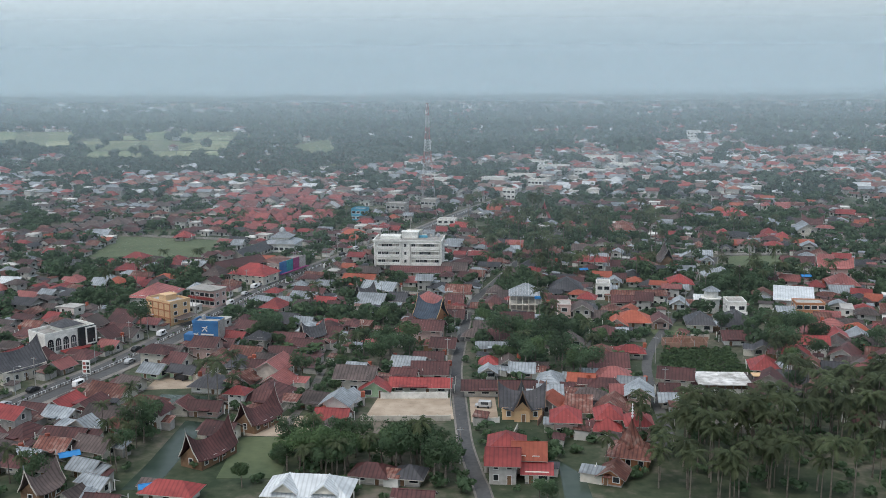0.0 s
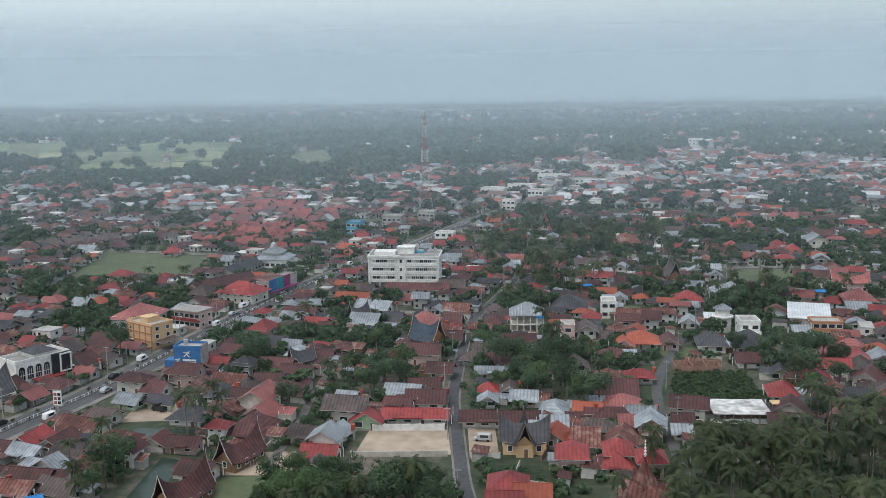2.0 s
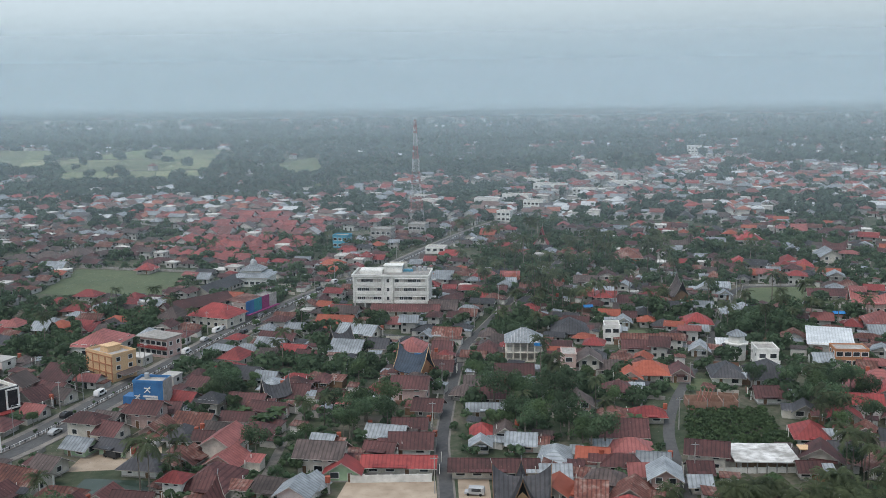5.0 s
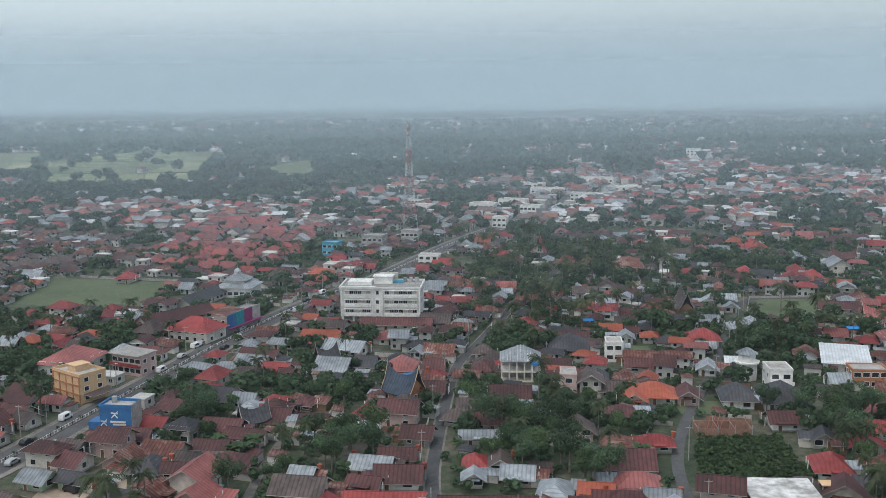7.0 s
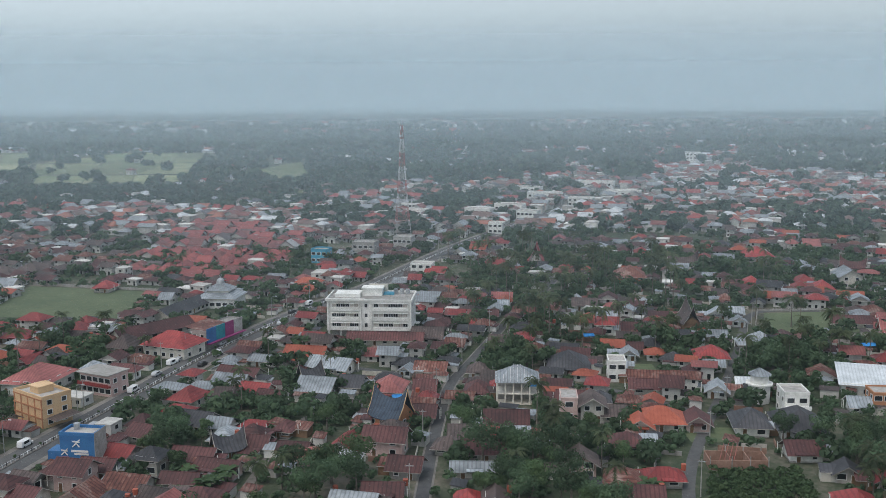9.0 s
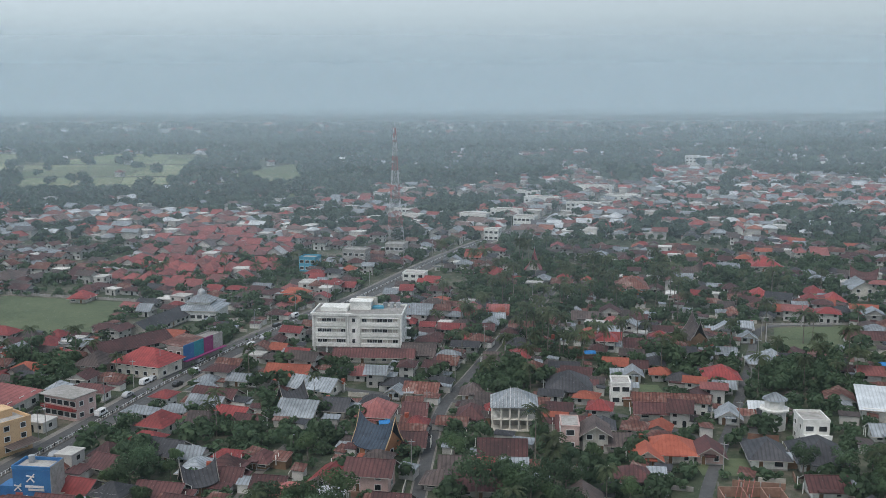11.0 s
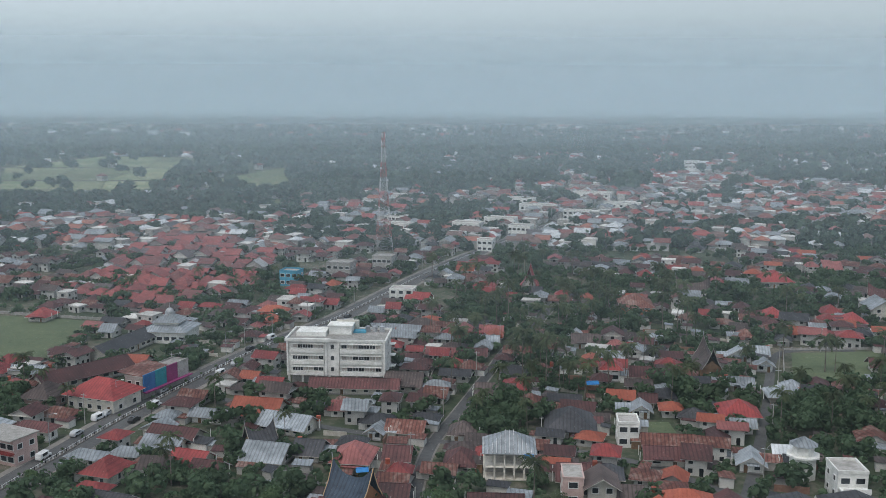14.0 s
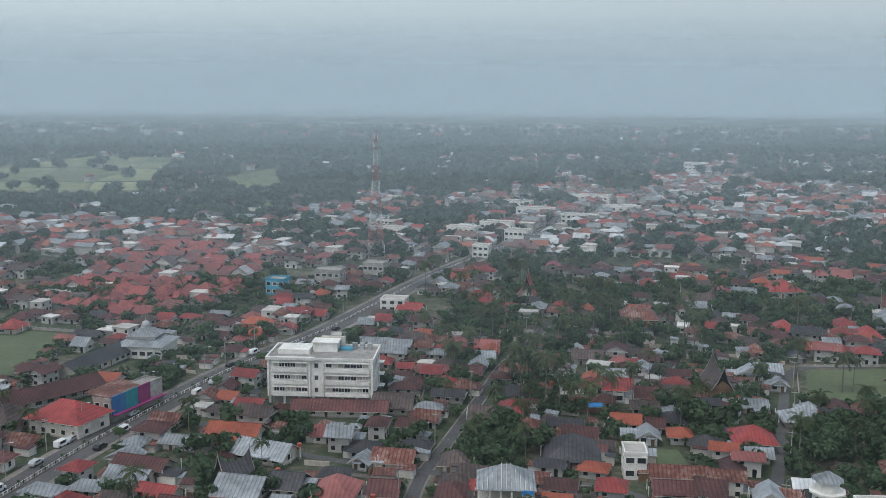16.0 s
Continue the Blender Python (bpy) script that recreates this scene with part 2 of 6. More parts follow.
FARROOF = island_ramp("far_roofs", ((0, (0.26, 0.05, 0.042)), (0.15, (0.16, 0.05, 0.042)), (0.36, (0.14, 0.085, 0.072)), (0.54, (0.22, 0.24, 0.255)), (0.74, (0.50, 0.52, 0.53)), (0.85, (0.28, 0.10, 0.065)), (0.93, (0.07, 0.065, 0.07)), (1.0, (0, 0, 0))))
ESTATE = island_ramp("estate_roofs", ((0, (0.25, 0.056, 0.05)), (0.4, (0.20, 0.048, 0.044)), (0.68, (0.15, 0.05, 0.045)), (0.88, (0.09, 0.07, 0.07)), (0.95, (0.32, 0.32, 0.32)), (1.0, (0, 0, 0))))


def leafy(m, share=0.5):
    """Lets daylight through the leaves."""
    n, l = m.node_tree.nodes, m.node_tree.links
    p = n["Principled BSDF"]
    tl, mx = n.new("ShaderNodeBsdfTranslucent"), n.new("ShaderNodeMixShader")
    l.new(p.inputs["Base Color"].links[0].from_socket, tl.inputs[0])
    mx.inputs[0].default_value = share
    l.new(p.outputs[0], mx.inputs[1])
    l.new(tl.outputs[0], mx.inputs[2])
    l.new(mx.outputs[0], n["Material Output"].inputs[0])


for foliage in (LEAF, LEAF2, PALM, BANANA, WOODS):
    leafy(foliage)


# ---- mesh helpers ----
def mesh_of(name, verts, faces, mats, index=None, smooth=False):
    me = bpy.data.meshes.new(name)
    me.from_pydata([tuple(v) for v in verts], [], faces)
    for m in mats:
        me.materials.append(m)
    if index is not None:
        me.polygons.foreach_set("material_index", np.array(index, dtype=np.int32))
    if smooth:
        me.polygons.foreach_set("use_smooth", np.ones(len(me.polygons), dtype=bool))
    me.update()
    return me


def thing(name, x, y, rz=0, label="", category="", group="", kind="", z=0.0):
    ob = new(name)
    ob.empty_display_size = 0.5
    ob.matrix_world = pose(x, y, z, 0, 0, rz)
    return tagged(ob, label, category, group, kind)


def part_mesh(name, me, parent, m=None, label=""):
    ob = new(name, me)
    ob.parent = parent
    if m is not None:
        ob.matrix_basis = m
    if label:
        tagged(ob, label)
    return ob


def part(name, bm, material, parent, label="", m=None):
    me = bpy.data.meshes.new(name)
    bm.to_mesh(me)
    bm.free()
    me.materials.append(material)
    return part_mesh(name, me, parent, m, label)


BOX_F = [(0, 3, 2, 1), (4, 5, 6, 7), (0, 1, 5, 4), (1, 2, 6, 5), (2, 3, 7, 6), (3, 0, 4, 7)]


def box_data(x0, y0, z0, x1, y1, z1):
    return [(x0, y0, z0), (x1, y0, z0), (x1, y1, z0), (x0, y1, z0), (x0, y0, z1), (x1, y0, z1), (x1, y1, z1), (x0, y1, z1)]


class Build:
    """Gathers boxes and faces into one mesh."""

    def __init__(self):
        self.v, self.f, self.i = [], [], []

    def add(self, verts, faces, mat=0):
        n = len(self.v)
        self.v += list(verts)
        self.f += [tuple(a + n for a in q) for q in faces]
        self.i += [mat] * len(faces)
        return self

    def box(self, x0, y0, z0, x1, y1, z1, mat=0):
        return self.add(box_data(x0, y0, z0, x1, y1, z1), BOX_F, mat)

    def bar(self, a, b, r, mat=0):
        a, b = Vector(a), Vector(b)
        d = (b - a).normalized()
        s = d.orthogonal().normalized() * r
        q = d.cross(s)
        v = [a + s, a + q, a - s, a - q, b + s, b + q, b - s, b - q]
        return self.add([tuple(p) for p in v], BOX_F, mat)

    def tube(self, a, b, r0, r1, n=8, mat=0):
        a, b = Vector(a), Vector(b)
        d = (b - a).normalized()
        s = d.orthogonal().normalized()
        q = d.cross(s)
        ring = [(math.cos(2 * math.pi * k / n), math.sin(2 * math.pi * k / n)) for k in range(n)]
        v = [tuple(a + (s * c + q * e) * r0) for c, e in ring] + [tuple(b + (s * c + q * e) * r1) for c, e in ring]
        f = [(k, (k + 1) % n, n + (k + 1) % n, n + k) for k in range(n)] + [tuple(range(n))[::-1], tuple(range(n, 2 * n))]
        return self.add(v, f, mat)

    def mesh(self, name, *mats):
        return mesh_of(name, self.v, self.f, mats, self.i)


def window_mesh(w, h):
    """A proud frame with a sill lip and a recessed pane, in one piece."""
    def ring(x, z0, z1, y):
        return [(-x, y, z0), (x, y, z0), (x, y, z1), (-x, y, z1)]

    W = w / 2
    v = ring(W + 0.14, -0.12, h + 0.12, 0.02) + ring(W + 0.14, -0.12, h + 0.12, -0.12) + ring(W, 0, h, -0.12) + ring(W, 0, h, -0.02)
    f = [(4 * k + i, 4 * k + (i + 1) % 4, 4 * k + 4 + (i + 1) % 4, 4 * k + 4 + i) for k in range(3) for i in range(4)] + [(12, 13, 14, 15)]
    return mesh_of("window", v, f, [FRAME, GLASS], [0] * 12 + [1])


WINDOWS = [window_mesh(1.3, 1.2), window_mesh(1.9, 1.3), window_mesh(1.0, 1.3)]
DOOR = Build().box(-0.45, -0.06, 0, 0.45, 0.02, 2.05, 1).box(-0.55, -0.09, 0, -0.45, 0.02, 2.15).box(0.45, -0.09, 0, 0.55, 0.02, 2.15).box(-0.55, -0.09, 2.05, 0.55, 0.02, 2.15).mesh("door", FRAME, WOOD)


def roof_build(w, d, rise, style, over=1.1, thick=0.16):
    """A roof of which the eaves lie at z 0: hip, gable along x, gable along y, shed."""
    W, D = w / 2 + over, d / 2 + over
    b = Build()
    if style == "gabley":
        q = roof_build(d, w, rise, "gable", over, thick)
        b.add([(y, -x, z) for x, y, z in q.v], q.f)
        b.i = q.i
        return b
    drop = -over * rise / (d / 2)
    if style == "hip":
        if w >= d:
            r0, r1 = (-(W - D) - 0.15, 0, rise), ((W - D) + 0.15, 0, rise)
        else:
            r0, r1 = (0, -(D - W) - 0.15, rise), (0, (D - W) + 0.15, rise)
        lo = [(-W, -D, drop), (W, -D, drop), (W, D, drop), (-W, D, drop)]
        v = lo + [(x, y, z - thick) for x, y, z in lo] + [r0, r1]
        f = [(0, 1, 9, 8), (2, 3, 8, 9), (1, 2, 9), (3, 0, 8)] if w >= d else [(1, 2, 9, 8), (3, 0, 8, 9), (0, 1, 8), (2, 3, 9)]
        b.add(v, f + [(4, 7, 6, 5), (4, 5, 1, 0), (5, 6, 2, 1), (6, 7, 3, 2), (7, 4, 0, 3)])
        b.i[4:] = [1] * 5
    elif style == "gable":
        sec = [(-D, drop), (-0.14, rise), (-0.14, rise + 0.1), (0.14, rise + 0.1), (0.14, rise), (D, drop), (D, drop - thick), (0, rise - thick), (-D, drop - thick)]
        n = len(sec)
        v = [(sx * W, y, z) for sx in (-1, 1) for y, z in sec]
        b.add(v, [(i, n + i, n + (i + 1) % n, (i + 1) % n) for i in range(n)] + [(0, 1, 7, 8), (4, 5, 6, 7), (1, 2, 3, 4, 7), (n + 8, n + 7, n + 1, n), (n + 7, n + 6, n + 5, n + 4), (n + 7, n + 4, n + 3, n + 2, n + 1)])
        b.i = [0] * 5 + [1, 0, 0, 1] + [1] * 6
    else:
        v = [(-W, -D, -0.2), (W, -D, -0.2), (W, D, rise * 0.5), (-W, D, rise * 0.5)]
        v += [(x, y, z - thick) for x, y, z in v]
        b.add(v, [(0, 1, 2, 3), (7, 6, 5, 4)])
        b.add(v, [(0, 4, 5, 1), (1, 5, 6, 2), (2, 6, 7, 3), (3, 7, 4, 0)], 1)
    return b


POST = Build().box(-0.08, -0.08, 0, 0.08, 0.08, 2.45).mesh("porch_post", WALL["white"])
TANK = Build().tube((0, 0, 0), (0, 0, 2.6), 0.5, 0.5, 6, 1).tube((0, 0, 2.6), (0, 0, 4.0), 0.6, 0.6, 10).mesh("water_tank", ROOF["orange"], WALL["concrete"])
TONE = {"red": "bright red", "pinkred": "faded red", "maroon": "dark maroon", "orange": "orange", "brown": "old brown", "rust": "rust-streaked", "zinc": "grey zinc", "white": "pale grey", "dark": "near-black", "blue": "dark blue"}
FORM = {"hip": "hipped", "gable": "gabled", "gabley": "gabled", "shed": "lean-to"}
TAKEN = []
rng = random.Random(7)


def house(x, y, rot, w, d, style, roof, wall, h=3.0):
    w, d = max(w, 3.5), max(d, 3.5)
    if d > 1.35 * w:
        y, d = y - (d - 1.25 * w) / 2, 1.25 * w
    storeys = 2 if h > 4.2 else 1
    h = h - 0.35
    ob = thing("house", x, y, rot, f"{'two-storey ' if storeys > 1 else ''}{wall} house with a {FORM[style]} {TONE[roof]} metal roof", "house", "town houses")
    rise = min(0.29 * d, 3.6) if style != "gabley" else min(0.3 * w, 3.2)
    b = Build().box(-w / 2, -d / 2, 0, w / 2, d / 2, h)
    b.box(-w / 2 - 0.05, -d / 2 - 0.05, 0, w / 2 + 0.05, d / 2 + 0.05, 0.35, 1)
    if style == "gable":
        for s in (-1, 1):
            b.add([(s * w / 2, -d / 2, h), (s * w / 2, d / 2, h), (s * w / 2, 0, h + rise - 0.16)], [(0, 1, 2)])
    if style == "gabley":
        for s in (-1, 1):
            b.add([(-w / 2, s * d / 2, h), (w / 2, s * d / 2, h), (0, s * d / 2, h + rise - 0.16)], [(0, 1, 2)])
    part_mesh("wall", b.mesh("wall", WALL[wall], WALL["concrete"]), ob)
    if style == "gabley":
        part_mesh("roof", roof_build(d, w, rise, "gable").mesh("roof", ROOF[roof], BARGE), ob, pose(0, 0, h, 0, 0, 90), f"{TONE[roof]} sheet roof")
    else:
        part_mesh("roof", roof_build(w, d, rise, style).mesh("roof", ROOF[roof], BARGE), ob, pose(0, 0, h), f"{TONE[roof]} sheet roof")
    n = max(2, int(w / 3.2))
    win = WINDOWS[rng.randrange(3)]
    dn = rng.randrange(n)
    for s in range(storeys):
        z0 = s * h / storeys
        for k in range(n):
            px = -w / 2 + (k + 0.5) * w / n
            if k == dn and s == 0:
                part_mesh("door", DOOR, ob, pose(px, -d / 2, 0.05))
            else:
                part_mesh("window", win, ob, pose(px, -d / 2, z0 + 0.95))
        for side, rz in ((-1, -90), (1, 90)):
            if (x > 10) == (side < 0) or abs(x) < 25:
                for k in range(max(1, int(d / 4.5))):
                    py = -d / 2 + (k + 0.5) * d / max(1, int(d / 4.5))
                    part_mesh("window", win, ob, pose(side * w / 2, py, z0 + 0.95, 0, 0, rz))
    if rng.random() < 0.5 and storeys == 1 and style != "shed":
        pw = rng.uniform(0.35, 0.7) * w
        p = Build().box(-pw / 2, -1.9, 2.45, pw / 2, 0.0, 2.58)
        part_mesh("porch_roof", p.mesh("porch_roof", ROOF[roof]), ob, pose(rng.uniform(-0.15, 0.15) * w, -d / 2, 0))
        pm = ob.children[-1].matrix_basis.copy()
        for sx in (-1, 1):
            part_mesh("porch_post", POST, ob, pm @ pose(sx * (pw / 2 - 0.2), -1.72, 0))
    aw, ad, sx = rng.uniform(2.5, 5.0), rng.uniform(2.2, 3.6), rng.choice((-1, 1))
    away = sx * (w / 2 + aw)
    ax, ay = x + away * math.cos(radians(rot)), y + away * math.sin(radians(rot))
    if rng.random() < 0.75 and style != "shed" and not any((p.x - ax) ** 2 + (p.y - ay) ** 2 < 25 for l in (main_line, centre_line, right_line) for p in l):
        am = pose(sx * (w / 2 + aw / 2 - 0.3), rng.uniform(-0.3, 0.3) * d, 0)
        part_mesh("annex", Build().box(-aw / 2, -ad / 2, 0, aw / 2, ad / 2, 2.3).mesh("annex", WALL[rng.choice(("concrete", "cream", "white", "brown"))]), ob, am)
        part_mesh("annex_roof", roof_build(aw, ad, 1.4, "shed", 0.3).mesh("annex_roof", ROOF[rng.choice(("zinc", "rust", "brown", "maroon", roof))], BARGE), ob, am @ pose(0, 0, 2.42))
    if rng.random() < 0.2:
        part_mesh("water_tank", TANK, ob, pose(rng.choice((-1, 1)) * (w / 2 + 0.9), d / 2 - 0.5, 0), "orange plastic water tank on a stand")
    TAKEN.append((x, y, 0.5 * max(w, d)))
    return ob


def ribbon(name, pts, half, material, z, label, kind="structure", step=4.0):
    """A strip along a smooth line through the points."""
    P = [Vector((*p, 0)) for p in pts]
    line = []
    for i in range(len(P) - 1):
        a, b, c, d = P[max(i - 1, 0)], P[i], P[i + 1], P[min(i + 2, len(P) - 1)]
        n = max(2, int((c - b).length / step))
        for k in range(n):
            t = k / n
            line.append(0.5 * ((2 * b) + (c - a) * t + (2 * a - 5 * b + 4 * c - d) * t * t + (3 * b - a - 3 * c + d) * t ** 3))
    line.append(P[-1])
    v, f = [], []
    for i, p in enumerate(line):
        t = (line[min(i + 1, len(line) - 1)] - line[max(i - 1, 0)]).normalized()
        s = Vector((-t.y, t.x, 0))
        lo, hi = half if isinstance(half, tuple) else (-half, half)
        v += [tuple(p + s * lo + Vector((0, 0, z))), tuple(p + s * hi + Vector((0, 0, z))), tuple(p + s * lo + Vector((0, 0, -0.3))), tuple(p + s * hi + Vector((0, 0, -0.3)))]
        if i:
            n = 4 * i
            f += [(n - 4, n, n + 1, n - 3), (n - 3, n + 1, n + 3, n - 1), (n - 2, n + 2, n, n - 4)]
    me = mesh_of(name, v, f, [material])
    return tagged(new(name, me), label, name.split("_")[0], kind=kind), line


def patch(name, pts, material, z, label, kind="structure"):
    n = len(pts)
    v = [(x, y, z) for x, y in pts] + [(x, y, -0.4) for x, y in pts]
    f = [tuple(range(n))] + [(i, n + i, n + (i + 1) % n, (i + 1) % n) for i in range(n)]
    me = mesh_of(name, v, f, [material])
    bm = bmesh.new()
    bm.from_mesh(me)
    bmesh.ops.recalc_face_normals(bm, faces=bm.faces)
    bm.to_mesh(me)
    bm.free()
    return tagged(new(name, me), label, name, kind=kind)


# ---- ground, roads, fields, ponds ----
ground = Build()
gx = [-40000, -12000, -6000, -2500, -1200, -600, -300, 0, 300, 600, 1200, 2500, 6000, 12000, 40000]
gy = [-1500, 0, 200, 400, 600, 900, 1500, 2500, 5200, 12000, 60000]
for i in range(len(gx) - 1):
    for j in range(len(gy) - 1):
        ground.add([(gx[i], gy[j], 0), (gx[i + 1], gy[j], 0), (gx[i + 1], gy[j + 1], 0), (gx[i], gy[j + 1], 0)], [(0, 1, 2, 3)])
gr = new("ground", ground.mesh("ground", GROUND))
tagged(gr, "flat earth and grass plain under the town", "ground", kind="structure")

MAIN = [(-123, 215), (-116, 248), (-109, 269), (-100, 291), (-91, 325), (-80, 366), (-70, 404), (-53, 455), (-38, 490), (-23, 520), (-8, 560), (8, 604), (27, 650), (60, 720), (100, 800), (170, 930)]
CENTRE = [(9.5, 160), (8.5, 195), (7.3, 205), (5.3, 224), (4.7, 240), (4.2, 262), (3.6, 283), (5, 307), (8, 343), (12, 376), (20, 404), (31, 442), (40, 474), (51, 500), (64, 540)]
RIGHT = [(44, 221), (50, 223), (54.5, 231), (56, 243), (58, 264), (61, 288), (68, 312), (80, 341), (90, 364), (110, 413), (117, 432), (134, 468), (160, 470)]
LANE = [(-40, 235), (-37, 263), (-35.6, 295), (-31.7, 328), (-25.6, 352), (-12, 380), (10, 376)]
CROSS = [(80, 346), (60, 368), (38, 378), (14, 382), (-20, 396), (-55, 425)]
ribbon("pavement_main", MAIN, 6.6, PAVING, 0.17, "dusty paved strip along the main road")
road_main, main_line = ribbon("road_main", MAIN, 4.7, ASPHALT, 0.19, "wide grey asphalt main road")
road_centre, centre_line = ribbon("road_centre", CENTRE, 1.5, DARK_ASPHALT, 0.08, "narrow dark asphalt lane between houses")
ribbon("verge_centre", CENTRE, 2.0, PAVING, 0.04, "dusty verge beside the narrow lane")
road_right, right_line = ribbon("road_right", RIGHT, 1.45, ASPHALT, 0.08, "narrow curving grey asphalt lane")
road_lane, lane_line = ribbon("road_lane", LANE, 1.1, PAVING, 0.07, "narrow concrete alley between houses")
road_cross, cross_line = ribbon("road_cross", CROSS, 1.4, ASPHALT, 0.06, "narrow asphalt cross street")
patch("pitch", [(-171, 474), (-175, 533), (-114, 517), (-116, 458)], GRASS, 0.06, "open green grass football pitch")
patch("sand_yard", [(-20.5, 243), (-18, 260), (2.0, 260), (2.6, 243)], SAND, 0.06, "bare pale sandy school yard")
patch("sand_plot", [(7, 241), (7, 262), (14, 262), (14, 241)], SAND, 0.05, "bare pale sandy building plot")
patch("sand_plot", [(-84, 268), (-83, 287), (-66, 284), (-62, 270)], SAND, 0.05, "bare pale gravel yard")
patch("earth_plot", [(-49, 232), (-48, 246), (-34, 246), (-33, 231)], SAND, 0.05, "bare brown earth plot")
patch("lawn", [(-50, 206), (-50, 231), (-36, 231), (-36, 206)], GRASS, 0.05, "rough green lawn")
patch("lawn", [(126, 436), (137, 467), (168, 469), (166, 436)], GRASS, 0.05, "rough green lawn inside a low wall")
patch("lawn", [(63, 383), (63, 397), (77, 396), (77, 383)], GRASS, 0.05, "small green lawn")
patch("lawn", [(71, 325), (71, 336), (88, 335), (87, 324)], GRASS, 0.05, "small green lawn")
patch("lawn", [(92, 186), (94, 207), (136, 205), (136, 186)], GRASS, 0.05, "green field at the edge of a palm grove")
patch("pond", [(-69, 200), (-67.5, 215), (-66, 243), (-60, 241), (-61, 215), (-62, 200)], WATER, 0.05, "long still green pond")
patch("pond", [(-79, 252), (-78, 264), (-62, 262), (-58, 254)], WATER, 0.05, "still green pond")
patch("pond", [(26, 216), (25, 190), (31, 190), (31, 206), (28, 212)], WATER, 0.05, "still dark green pond with stone edge")
FIELDS = [[(-345, 955), (-215, 965), (-250, 1125), (-400, 1125)], [(-408, 1135), (-252, 1135), (-226, 1290), (-470, 1300)], [(-465, 1310), (-228, 1300), (-300, 1480), (-420, 1500)],
          [(-206, 1100), (-112, 1000), (-100, 1020), (-150, 1310)], [(-520, 1130), (-418, 1125), (-540, 1500), (-690, 1510)], [(440, 930), (560, 930), (560, 1015), (450, 1020)], [(-128, 885), (-88, 890), (-85, 955), (-125, 960)],
          [(330, 760), (372, 760), (380, 800), (335, 805)]]


def lerp2(q, u, v):
    a = [q[0][k] + (q[1][k] - q[0][k]) * u for k in (0, 1)]
    b = [q[3][k] + (q[2][k] - q[3][k]) * u for k in (0, 1)]
    return a[0] + (b[0] - a[0]) * v, a[1] + (b[1] - a[1]) * v


def inside(x, y, q):
    n = len(q)
    return len({(q[(k + 1) % n][0] - q[k][0]) * (y - q[k][1]) > (q[(k + 1) % n][1] - q[k][1]) * (x - q[k][0]) for k in range(n)}) == 1


for q in FIELDS:
    nu, nv = (3, 2) if abs(q[1][0] - q[0][0]) > 80 else (1, 2)
    for iu in range(nu):
        for iv in range(nv):
            u0, u1, v0, v1 = (iu + 0.012) / nu, (iu + 0.988) / nu, (iv + 0.02) / nv, (iv + 0.98) / nv
            patch("paddy_field", [lerp2(q, u0, v0), lerp2(q, u1, v0), lerp2(q, u1, v1), lerp2(q, u0, v1)], PADDY, 0.05, "flat ripening paddy field")

